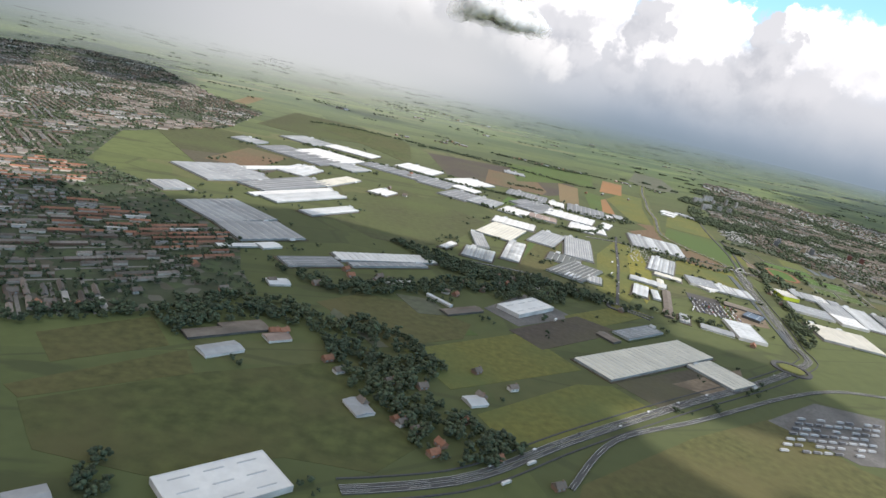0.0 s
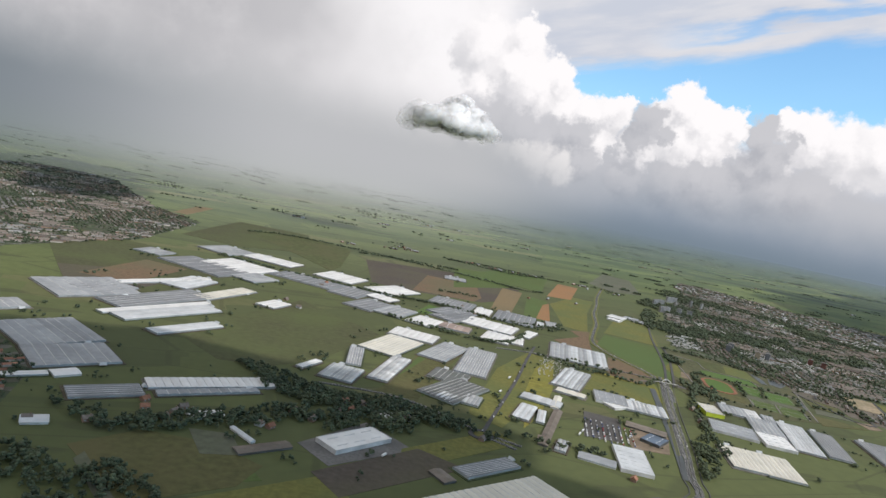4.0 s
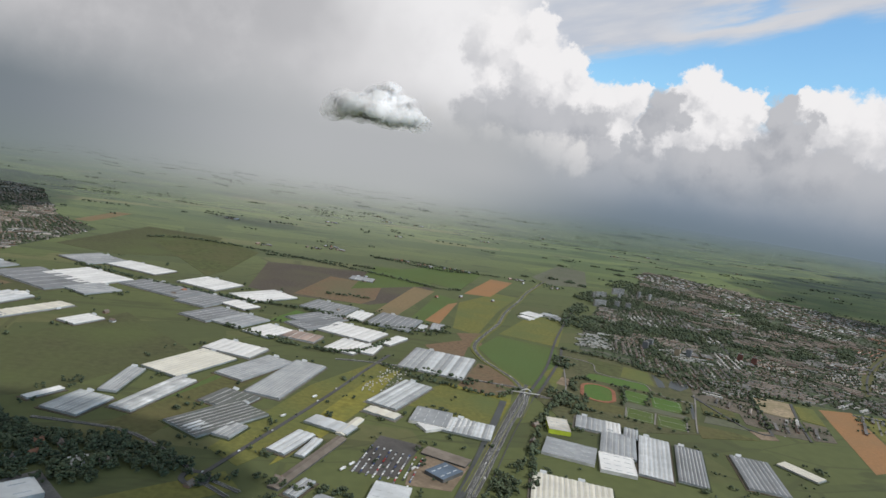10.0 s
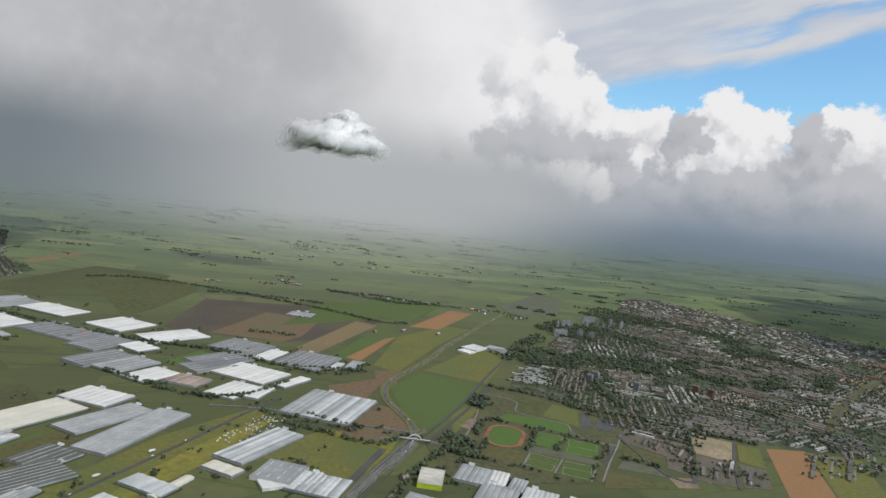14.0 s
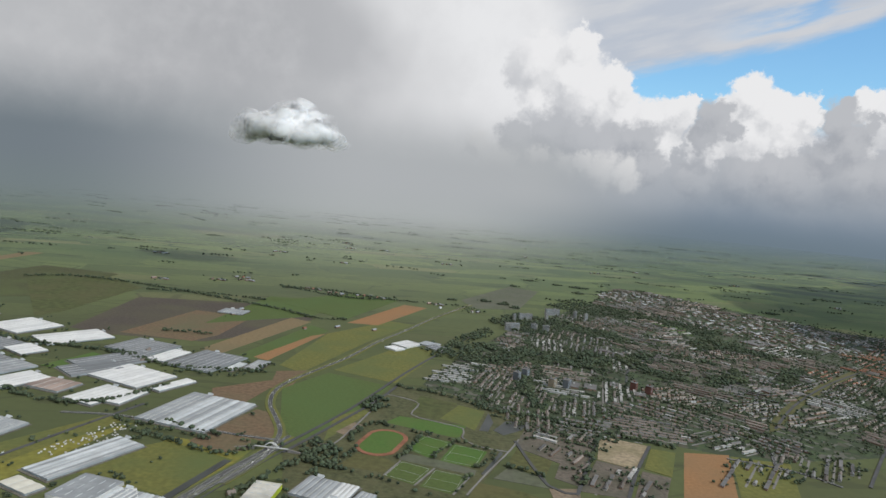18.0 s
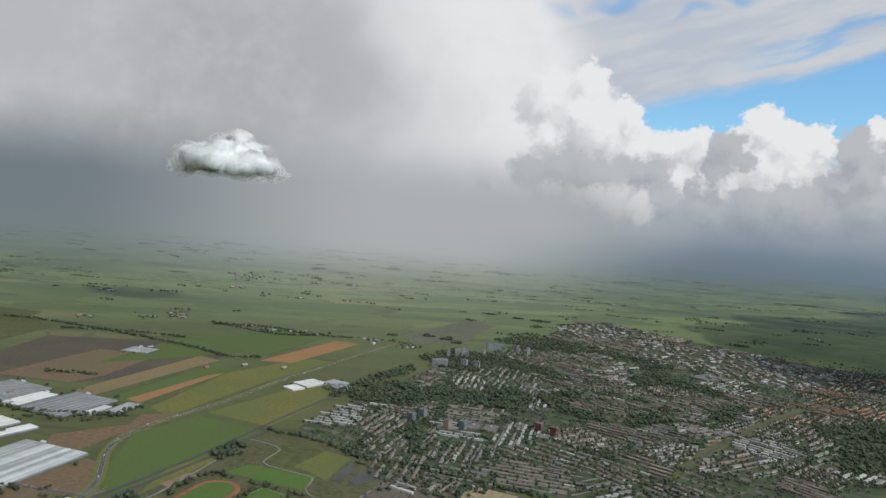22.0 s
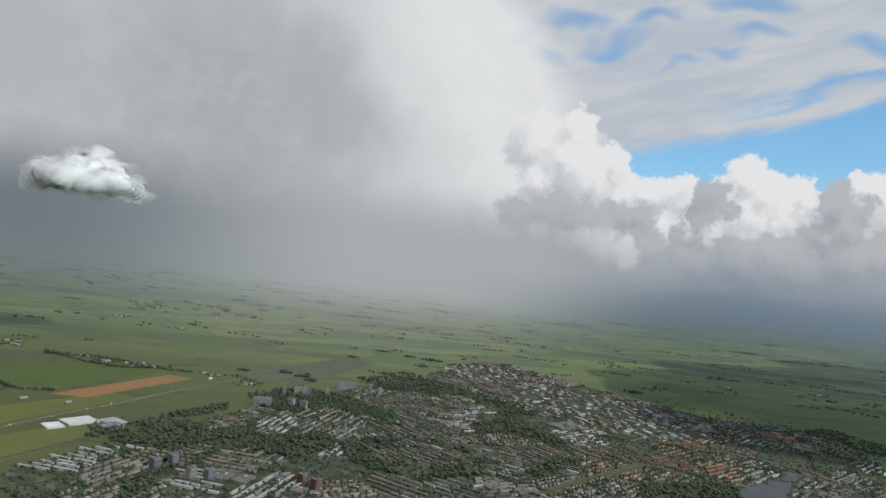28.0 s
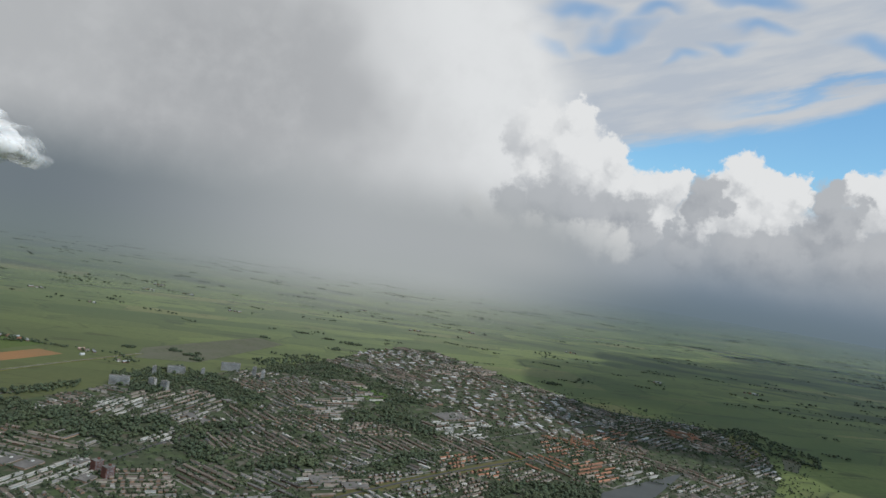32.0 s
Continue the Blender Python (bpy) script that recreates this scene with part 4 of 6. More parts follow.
warehouse(-52.7, 355.3, 11.7, 9.0, 28.3, 1.9, "pale")
warehouse(14.2, 395.6, 18.1, 8.7, 35.3, 1.9, "white")
warehouse(292.8, 557.0, 40.3, 12.6, 31.8, 1.9, "white")
greenhouse(-42.2, 402.5, 37.4, 17.2, 34.5, 6, 1.6, "dark")
greenhouse(-88.4, 405.1, 25.2, 6.3, 37.4, 2, 1.6, "white")
warehouse(-71.6, 417.8, 13.9, 10.3, 45.4, 1.9, "white")
greenhouse(150.3, 546.7, 28.5, 27.3, 72.2, 6, 1.6, "dim")
greenhouse(147.3, 497.7, 13.1, 13.0, 62.4, 4, 1.9, "pale")
greenhouse(165.3, 499.3, 20.2, 11.7, 74.8, 4, 1.9, "mottled")
greenhouse(164.7, 795.2, 63.6, 37.0, 56.7, 6, 1.9, "dark")
warehouse(394.0, 952.8, 15.2, 17.0, 53.6, 1.8, "white")
warehouse(403.9, 976.8, 27.5, 22.1, 57.7, 1.8, "white")
warehouse(428.8, 990.0, 18.1, 20.3, 65.4, 1.6, "grey")
warehouse(438.5, 974.9, 19.7, 19.4, 64.5, 1.6, "dark")
greenhouse(175.2, 1047.5, 26.0, 32.1, 87.4, 4, 1.6, "grey")
greenhouse(237.5, 824.8, 58.7, 47.2, 77.0, 8, 1.9, "dark")
greenhouse(199.5, 827.5, 40.0, 19.6, 77.6, 4, 1.9, "white")
greenhouse(164.5, 847.2, 44.6, 51.4, 75.0, 10, 1.9, "dark")
greenhouse(267.0, 817.5, 26.4, 8.4, 80.7, 3, 1.6, "pale")
greenhouse(283.2, 830.9, 29.6, 13.7, 84.2, 4, 1.6, "grey")

# ---- town ----
TILE = {
    "grey": material("tile_grey", (0.185, 0.178, 0.17), 0.8, 0.2, 0.8, 0.05, 0.2, per_island=0.4),
    "brown": material("tile_brown", (0.18, 0.152, 0.13), 0.8, 0.2, 0.8, 0.05, 0.2, per_island=0.4),
    "red": material("tile_red", (0.27, 0.13, 0.082), 0.8, 0.2, 0.8, 0.05, 0.2, per_island=0.3),
    "white": material("tile_pale", (0.36, 0.35, 0.33), 0.7, 0.2, 0.8, 0.05, 0.1, per_island=0.4),
}
PLASTER = material("plaster", (0.56, 0.55, 0.52), 0.8, 0.1, 0.8, 0.05, per_island=0.2)
RENDERED = material("render_wall", (0.44, 0.40, 0.345), 0.9, 0.15, 0.8, 0.05, per_island=0.3)
BITUMEN = material("bitumen", (0.15, 0.145, 0.14), 0.95, 0.2, 0.3, 0.05, per_island=0.4)
rng = random.Random(7)


def inside(x, y, poly):
    hit = False
    for i in range(len(poly)):
        (x0, y0), (x1, y1) = poly[i - 1], poly[i]
        if (y0 > y) != (y1 > y) and x < (x1 - x0) * (y - y0) / (y1 - y0) + x0:
            hit = not hit
    return hit


LENGTHS = (2.8, 7.0, 12.0, 18.0)
HOUSE_MESH = {}
HOUSE_SPOTS, FAR_HOUSES, NEAR_COUNT = [], {"roof": {}, "wall": {}}, [0]


def house_meshes(tone, size):
    """Wall, roof, chimney and windows of a terrace of some length class."""
    key = (tone, size)
    if key not in HOUSE_MESH:
        length, wide, top = LENGTHS[size], 2.3, 1.3
        flat_top = tone == "white" or (tone == "grey" and size == 3)
        wall = mesh_of("wall", *box_data(-length / 2, length / 2, -wide / 2, wide / 2, 0, top), PLASTER if tone == "white" else RENDERED if size in (1, 2) else BRICK)
        if flat_top:
            roof = mesh_of("roof", *box_data(-length / 2 - 0.15, length / 2 + 0.15, -wide / 2 - 0.15, wide / 2 + 0.15, top, top + 0.2), TILE["white"] if tone == "white" else BITUMEN)
        else:
            roof = mesh_of("roof", *prism(length + 0.2, wide + 0.3, top, top + 0.95), TILE[tone])
        stack = mesh_of("chimney", *box_data(-0.16, 0.16, -0.14, 0.14, top + 0.3, top + 1.25), BRICK)
        glass = mesh_of("window_band", *box_data(-length / 2 + 0.4, length / 2 - 0.4, -0.03, 0.03, 0.75, 1.1), WALL_GLASS)
        HOUSE_MESH[key] = (wall, roof, stack, glass, length, wide, flat_top)
    return HOUSE_MESH[key]


TOWN_WORDS = {"grey": "grey-roofed brick terrace of town houses among gardens", "brown": "brown-tiled brick terrace of houses among gardens", "red": "orange-red tiled brick terrace among trees", "white": "pale flat-roofed house row among gardens"}


def terrace(x, y, turn, tone, size, far, group="terraced houses in the town"):
    wall, roof, stack, glass, length, wide, flat_top = house_meshes(tone, size)
    HOUSE_SPOTS.append((x, y, length))
    if far or NEAR_COUNT[0] >= 300:
        m = pose(x, y, 0.1, 0, 0, turn)
        for part, me in (("wall", wall), ("roof", roof)):
            FAR_HOUSES[part].setdefault(me.materials[0].name, []).append((me, m))
        return
    NEAR_COUNT[0] += 1
    ob = thing("terrace_house", x, y, turn, TOWN_WORDS[tone], "house", group)
    child("wall", wall, ob)
    child("roof", roof, ob)
    child("window_band", glass, ob, y=-wide / 2 - 0.02)
    if not flat_top:
        child("chimney", stack, ob, x=length * 0.3)


WOODS, QUARTERS, STREETS = [], [], []
STREET = mesh_of("street", *box_data(-3.05, 3.05, -0.8, 0.8, -0.1, 0.16))
WOODS.append([(589, 1357), (649, 1472), (702, 1421), (792, 1350), (855, 1298), (848, 1245), (806, 1235), (755, 1325), (679, 1313), (629, 1297)])
WOODS.append([(490, 1178), (538, 1251), (595, 1234), (683, 1160), (694, 1113), (656, 1117), (613, 1154), (575, 1144), (578, 1117), (534, 1111)])
WOODS.append([(643, 1018), (686, 1073), (700, 1059), (674, 996), (690, 978), (730, 973), (769, 1007), (786, 1042), (790, 1000), (779, 972), (749, 951), (734, 937), (664, 966)])
WOODS.append([(585, 1018), (624, 1050), (645, 1000), (609, 991)])
WOODS.append([(763, 1166), (814, 1224), (876, 1140), (875, 1107), (852, 1116), (817, 1157), (777, 1123)])
WOODS.append([(825, 1008), (855, 1066), (877, 1068), (840, 991)])
WOODS.append([(723, 1087), (773, 1055), (767, 1041), (725, 1059)])
WOODS.append([(932, 1015), (1031, 1062), (1024, 1015), (920, 972)])
WOODS.append([(1235, 1382), (1298, 1434), (1351, 1307), (1323, 1255), (1281, 1299)])
WOODS.append([(433, 936), (457, 1036), (492, 1119), (506, 1079), (482, 1036), (514, 1001), (540, 1027), (635, 992), (632, 950), (572, 962), (527, 961), (522, 928), (450, 934)])
WOODS.append([(522, 866), (526, 930), (538, 889), (544, 803), (536, 797)])
WOODS.append([(894, 891), (963, 1013), (1012, 1032), (1032, 1006), (1016, 939), (985, 897), (892, 868)])


def town(poly, turns, tones, near, block=56.0, lawns=()):
    """A town quarter: blocks of short terraces in rows, each block at one of two angles, with streets and greens between."""
    xs, ys = [p[0] for p in poly], [p[1] for p in poly]
    seeds = []
    for bx in np.arange(min(xs), max(xs), block):
        for by in np.arange(min(ys), max(ys), block):
            x, y = bx + rng.uniform(0.1, 0.9) * block, by + rng.uniform(0.1, 0.9) * block
            seeds.append((x, y, rng.choice(turns(x)) + rng.uniform(-5, 5), rng.uniform(6.6, 9.0), rng.random(), rng.choice(tones)))
    QUARTERS.append((poly, np.array([q[:2] for q in seeds])))
    for k, (sx, sy, turn, gap, mood, tone) in enumerate(seeds):
        if mood < 0.07 or not inside(sx, sy, poly):
            continue
        for zone, forced in TONE_ZONES:
            if inside(sx, sy, zone):
                tone = forced
        a = radians(turn)
        u, v = Vector((math.cos(a), math.sin(a))), Vector((-math.sin(a), math.cos(a)))
        near_seeds = [s for s in seeds if abs(s[0] - sx) < 2.2 * block and abs(s[1] - sy) < 2.2 * block and s[:2] != (sx, sy)]
        row, side = -block, 0
        while row < block:
            side += 1
            if side % 2:
                # a street on every other gap, laid in short lengths
                for at in np.arange(-block, block, 6.0):
                    q = Vector((sx, sy)) + u * at + v * (row + gap / 2)
                    if math.hypot(q.x - sx, q.y - sy) < min(math.hypot(q.x - s[0], q.y - s[1]) for s in near_seeds) + 1 and inside(q.x, q.y, poly) and not any(inside(q.x, q.y, w) for w in WOODS) and not any(inside(q.x, q.y, w) for w in lawns):
                        STREETS.append((STREET, pose(q.x, q.y, 0, 0, 0, turn)))
            along = -block + rng.uniform(0, 6)
            while along < block:
                size = rng.choice((1, 1, 2, 2, 3, 3)) if mood < 0.72 else rng.choice((0, 0, 0, 1))
                length = LENGTHS[size]
                p = Vector((sx, sy)) + u * (along + length / 2) + v * (row + rng.uniform(-0.5, 0.5))
                along += length + rng.uniform(1.2, 3.0 if mood < 0.72 else 3.6)
                d = math.hypot(p.x - sx, p.y - sy)
                if d > min(math.hypot(p.x - s[0], p.y - s[1]) for s in near_seeds) - 6 or not inside(p.x, p.y, poly):
                    continue
                if rng.random() < 0.12 or any(inside(p.x, p.y, w) for w in WOODS) or any(inside(p.x, p.y, w) for w in lawns):
                    continue
                t = tone if rng.random() < 0.75 else rng.choice(("grey", "brown", "brown", "white"))
                terrace(p.x, p.y, turn + rng.uniform(-2, 2), t, size, not near(p.x, p.y))
            row += gap * rng.uniform(0.92, 1.1)


def works(x, y, length, width, turn, height, top):
    ob = thing("works_building", x, y, turn, "flat-roofed business building with light walls on paved ground", "building", "works on the business estate")
    child("wall", mesh_of("wall", *box_data(-length / 2, length / 2, -width / 2, width / 2, 0, height), RENDERED if height > 1.95 else BRICK), ob)
    child("roof", mesh_of("roof", *box_data(-length / 2 - 0.1, length / 2 + 0.1, -width / 2 - 0.1, width / 2 + 0.1, height, height + 0.25), top), ob)
    child("roof_unit", mesh_of("roof_unit", *box_data(-1, 1, -0.7, 0.7, height + 0.25, height + 0.9), WALL_LIGHT), ob, x=length * 0.2)
    child("window_band", mesh_of("window_band", *box_data(-length / 2 + 0.5, length / 2 - 0.5, -0.05, 0.05, height * 0.5, height * 0.75), WALL_GLASS), ob, y=-width / 2 - 0.03)


def estate(tone, poly):
    """Flat-roofed works and shops that fill a business estate."""
    xs, ys = [p[0] for p in poly], [p[1] for p in poly]
    y = min(ys)
    while y < max(ys):
        x = min(xs) + rng.uniform(0, 8)
        while x < max(xs):
            l, w = rng.uniform(4, 13), rng.uniform(4, 8)
            if inside(x, y, poly) and rng.random() < 0.7:
                works(x, y, l, w, 35 + rng.choice((0, 90)) + rng.uniform(-6, 6), rng.uniform(1.2, 2.2), rng.choice((BITUMEN, BITUMEN, BITUMEN, BITUMEN, BITUMEN, ROOFS["grey"], ROOFS["pale"], ROOFS["dark"], ROOFS["brown"], ROOFS["brown"])))
                HOUSE_SPOTS.append((x, y, l))
            x += l + rng.uniform(4, 12)
        y += rng.uniform(9, 15)


def merged(name, bits, mat):
    """Many placed copies of small meshes as one mesh."""
    vs, fs, base = [], [], 0
    for me, m in bits:
        co = np.empty(len(me.vertices) * 3, np.float32)
        me.vertices.foreach_get("co", co)
        r = np.array(m)
        vs.append(co.reshape(-1, 3) @ r[:3, :3].T + r[:3, 3])
        fs += [tuple(k + base for k in p.vertices) for p in me.polygons]
        base += len(me.vertices)
    me = bpy.data.meshes.new(name)
    me.from_pydata(np.concatenate(vs).tolist(), [], fs)
    me.materials.append(mat)
    return me


def tower(x, y, length, width, height, turn, face, storeys):
    """A block of flats with a band of windows at each storey."""
    mats = {"pale": material("panel_pale", (0.33, 0.325, 0.31), 0.8, 0.12, 0.8, 0.1), "red": material("brick_red", (0.17, 0.075, 0.058), 0.85, 0.15, 0.8, 0.1), "tan": material("brick_tan", (0.30, 0.245, 0.17), 0.85, 0.15, 0.8, 0.1), "slate": material("panel_slate", (0.16, 0.17, 0.18), 0.7, 0.15, 0.8, 0.1)}
    words = {"pale": "pale concrete slab block of flats", "red": "dark red brick tower of flats", "tan": "tan brick tower of flats", "slate": "blue-grey tower of flats"}
    ob = thing("apartment_block", x, y, turn, words[face] + " standing among trees and terraces", "apartment block", "blocks of flats")
    child("body", mesh_of("body", *box_data(-length / 2, length / 2, -width / 2, width / 2, 0, height), mats[face]), ob)
    child("roof", mesh_of("roof", *box_data(-length / 2 - 0.1, length / 2 + 0.1, -width / 2 - 0.1, width / 2 + 0.1, height, height + 0.3), BITUMEN), ob)
    child("lift_house", mesh_of("lift_house", *box_data(-0.8, 0.8, -0.8, 0.8, height + 0.3, height + 1.3), mats[face]), ob, x=length * 0.15)
    band = mesh_of("window_band", *box_data(-length / 2 + 0.5, length / 2 - 0.5, -0.05, 0.05, 0.35, 0.75), WALL_GLASS)
    rail = mesh_of("balcony", *box_data(-length / 2 + 0.3, length / 2 - 0.3, -0.25, 0.25, 0.0, 0.3), mats[face])
    for k in range(storeys):
        z = height * k / storeys
        for s in (-1, 1):
            child("window_band", band, ob, y=s * (width / 2 + 0.04), z=z)
        child("balcony", rail, ob, y=-width / 2 - 0.25, z=z)


TONE_ZONES = [
    ([(902, 1098), (957, 1168), (1029, 1234), (1060, 1160), (1030, 1060), (950, 1043), (906, 990)], "red"),
    ([(1040, 1269), (1100, 1355), (1105, 1277), (1052, 1215)], "red"),
    ([(1166, 1357), (1243, 1405), (1200, 1296), (1150, 1285)], "red"),
    ([(545, 860), (600, 905), (640, 900), (610, 840)], "white"),
    ([(420, 830), (445, 880), (470, 860), (455, 815)], "white"),
    ([(-245, 520), (-150, 440), (-60, 350), (-80, 320), (-200, 400), (-300, 500)], "red"),
]
ESTATES = [
    [(800, 1330), (850, 1480), (930, 1490), (1060, 1370), (1090, 1290), (1010, 1210), (900, 1220)],
    [(690, 1560), (780, 1660), (850, 1600), (800, 1480), (720, 1480)],
]
TOWN = [(437, 832), (463, 937), (528, 1138), (575, 1230), (668, 1426), (760, 1680), (815, 1712), (1013, 1491), (1117, 1394), (1225, 1405), (1285, 1330), (1250, 1190), (1215, 1120), (1100, 980), (980, 880), (843, 795), (706, 744), (650, 757), (600, 740), (570, 690), (545, 680), (545, 735), (521, 745), (490, 780)]
CLEARINGS = ESTATES + [[(555, 690), (600, 735), (650, 755), (690, 740), (660, 690), (600, 680)], [(575, 870), (590, 905), (615, 900), (600, 868)], [(735, 806), (778, 884), (819, 943), (883, 1022), (960, 1108), (968, 1101), (890, 1012), (827, 933), (786, 876), (752, 822)], [(1010, 1020), (1087, 1106), (1135, 1150), (1085, 1050), (1030, 925), (1015, 930)]]
town(TOWN, lambda x: (82, 82, -9) if x < 640 else (33, -42, -30) if x < 850 else (48, 48, -42), ("grey", "grey", "brown", "brown", "brown", "white", "grey", "brown"), lambda x, y: y < 905 + 0.2 * (x - 500) and x < 860, lawns=CLEARINGS)
LEFT_TOWN = [(-700, 1560), (-560, 1540), (-343, 1215), (-232, 1126), (-225, 874), (-284, 706), (-249, 557), (-181, 515), (-146, 471), (-90, 420), (-76, 367), (-60, 335), (-97, 288), (-143, 256), (-420, 330), (-650, 700), (-900, 1250)]
town(LEFT_TOWN, lambda x: (38, -52), ("brown", "brown", "grey", "brown"), lambda x, y: y < 400, block=62)
town([(690, 745), (790, 780), (800, 740), (700, 690), (655, 680)], lambda x: (62,), ("grey", "brown"), lambda x, y: True, block=45)
town([(523, 727), (534, 768), (584, 752), (557, 653), (543, 660), (547, 682)], lambda x: (66, 66, -24), ("grey", "grey", "brown", "white"), lambda x, y: True, block=34)
town([(576, 698), (600, 688), (586, 642), (558, 645)], lambda x: (66, 66, -24), ("grey", "grey", "brown", "white"), lambda x, y: True, block=34)
town([(605, 687), (622, 682), (609, 644), (591, 643)], lambda x: (66, 66, -24), ("grey", "grey", "brown", "white"), lambda x, y: True, block=34)
for zone in ESTATES:
    estate("light", zone)
tower(527, 1128, 20.4, 3.6, 9.7, 20, "pale", 11)
tower(532, 1195, 4.2, 3.6, 9.7, 20, "pale", 11)
tower(557, 1142, 8.5, 3.6, 9.2, -15, "pale", 10)
tower(573, 1138, 8.5, 3.6, 9.2, -15, "pale", 10)
tower(549, 1216, 20.4, 3.6, 8.8, 20, "pale", 10)
tower(580, 1220, 4.2, 3.6, 9.7, 20, "pale", 11)
tower(593, 1276, 23.8, 3.6, 10.1, 20, "pale", 11)
tower(627, 1268, 5.1, 3.6, 11.4, 20, "pale", 12)
tower(642, 1256, 5.1, 3.6, 11.4, 20, "pale", 12)
tower(641, 897, 6.8, 5.6, 7.9, 62, "red", 8)
tower(654, 889, 6.8, 5.6, 7.9, 62, "red", 8)
tower(559, 876, 6.8, 5.6, 7.9, 62, "tan", 8)
tower(573, 878, 7.6, 5.6, 7.9, 62, "slate", 8)
tower(525, 886, 6.8, 5.6, 7.9, 62, "slate", 8)
tower(534, 898, 6.8, 5.6, 8.8, 62, "slate", 8)
tagged(new("street", merged("street", STREETS, PAVING)), "pale paved town streets between rows of houses", "street", kind="structure")
for part, sets in FAR_HOUSES.items():
    for mat_name, bits in sets.items():
        ob = new("far_house_" + ("roofs" if part == "roof" else "walls"), merged("far_houses", bits, bpy.data.materials[mat_name]))
        tagged(ob, "far rows of town house %ss among trees" % part, "houses", kind="stuff")

# ---- trees ----
tree_rng = np.random.default_rng(3)


def ico(level):
    bm = bmesh.new()
    bmesh.ops.create_icosphere(bm, subdivisions=level, radius=1.0)
    v = np.array([p.co[:] for p in bm.verts])
    f = np.array([[p.index for p in t.verts] for t in bm.faces])
    bm.free()
    return v, f


ICO = ico(1)


def crown_data(clumps, level=None, fine=False):
    """A crown of uneven leaf clumps about a middle, one unit across and high."""
    v0, f0 = ICO if level is None else ico(level)
    vs, fs = [], []
    for k in range(clumps):
        size = tree_rng.uniform(0.13, 0.24) if fine else tree_rng.uniform(0.26, 0.40)
        ang, high = tree_rng.uniform(0, 6.28), tree_rng.uniform(-0.2, 0.3)
        off = np.array([math.cos(ang), math.sin(ang), 0]) * tree_rng.uniform(0.05, 0.4 if fine else 0.3) + [0, 0, high * (1.25 if fine else 1)]
        jag = 1 + tree_rng.uniform(-0.3, 0.25, len(v0))[:, None]
        vs.append(v0 * jag * size * np.array([1, 1, 0.9]) + off)
        fs.append(f0 + k * len(v0))
    return np.concatenate(vs), np.concatenate(fs)


CROWNS = [crown_data(4) for _ in range(10)]
FINE = [crown_data(13, fine=True) for _ in range(8)]


def tree_mass(name, spots, label, mat):
    """Uncounted trees as one mesh. Each spot: x, y, height, spread."""
    if not len(spots):
        return None
    vs, fs, base = [], [], 0
    for x, y, h, w in spots:
        near = math.hypot(x - 150, y - 250) < 330
        v, f = FINE[tree_rng.integers(len(FINE))] if near else CROWNS[tree_rng.integers(len(CROWNS))]
        a = tree_rng.uniform(0, 6.28)
        c, s = math.cos(a), math.sin(a)
        p = v * (w, w, h * 0.85)
        vs.append(np.stack([p[:, 0] * c - p[:, 1] * s + x, p[:, 0] * s + p[:, 1] * c + y, p[:, 2] + h * 0.5], 1))
        fs.append(f + base)
        base += len(v)
    v, f = np.concatenate(vs), np.concatenate(fs)
    me = bpy.data.meshes.new(name)
    me.vertices.add(len(v))
    me.vertices.foreach_set("co", v.astype(np.float32).ravel())
    me.loops.add(f.size)
    me.loops.foreach_set("vertex_index", f.astype(np.int32).ravel())
    me.polygons.add(len(f))
    me.polygons.foreach_set("loop_start", np.arange(0, f.size, 3, dtype=np.int32))
    me.update(calc_edges=True)
    me.materials.append(mat)
    return tagged(new(name, me), label, "trees", kind="stuff")


def scatter(poly, gap, keep=0.85):
    xs, ys = [p[0] for p in poly], [p[1] for p in poly]
    out = []
    for x in np.arange(min(xs), max(xs), gap):
        for y in np.arange(min(ys), max(ys), gap):
            px, py = x + tree_rng.uniform(-0.5, 0.5) * gap, y + tree_rng.uniform(-0.5, 0.5) * gap
            thick = 0.75 + 1.1 * noise.noise((px * 0.045, py * 0.045, 3.1)) + 0.5 * noise.noise((px * 0.12, py * 0.12, 7.0))
            if tree_rng.random() < keep * min(1.0, max(0.12, thick)) and inside(px, py, poly):
                out.append((px, py))
    return out


def sizes(spots, low=2.6, high=5.2):
    return [(x, y, h, h * tree_rng.uniform(0.85, 1.25)) for (x, y), h in zip(spots, tree_rng.uniform(low, high, len(spots)))]


def wood(kind, poly):
    far = max(math.hypot(x - 450, y - 210) for x, y in poly)
    tree_mass("wood", sizes(scatter(poly, 2.7 if far < 700 else 3.4 if far < 1100 else 4.5, 0.72)), "dense dark green broadleaf wood", LEAF)


def belt(width, points):
    width = float(width)
    spots = []
    line = glide(points, 3.2)
    for i, p in enumerate(line[:-1]):
        d = (line[i + 1] - p).normalized()
        for k in range(2 if width > 3 else 1):
            if tree_rng.random() < 0.78:
                o = tree_rng.uniform(-0.5, 0.5) * width
                spots.append((p.x - d.y * o + tree_rng.uniform(-1, 1), p.y + d.x * o + tree_rng.uniform(-1, 1)))
    tree_mass("tree_belt", sizes(spots, 2.2, 4.6), "uneven dark green row of trees and hedges", LEAF)


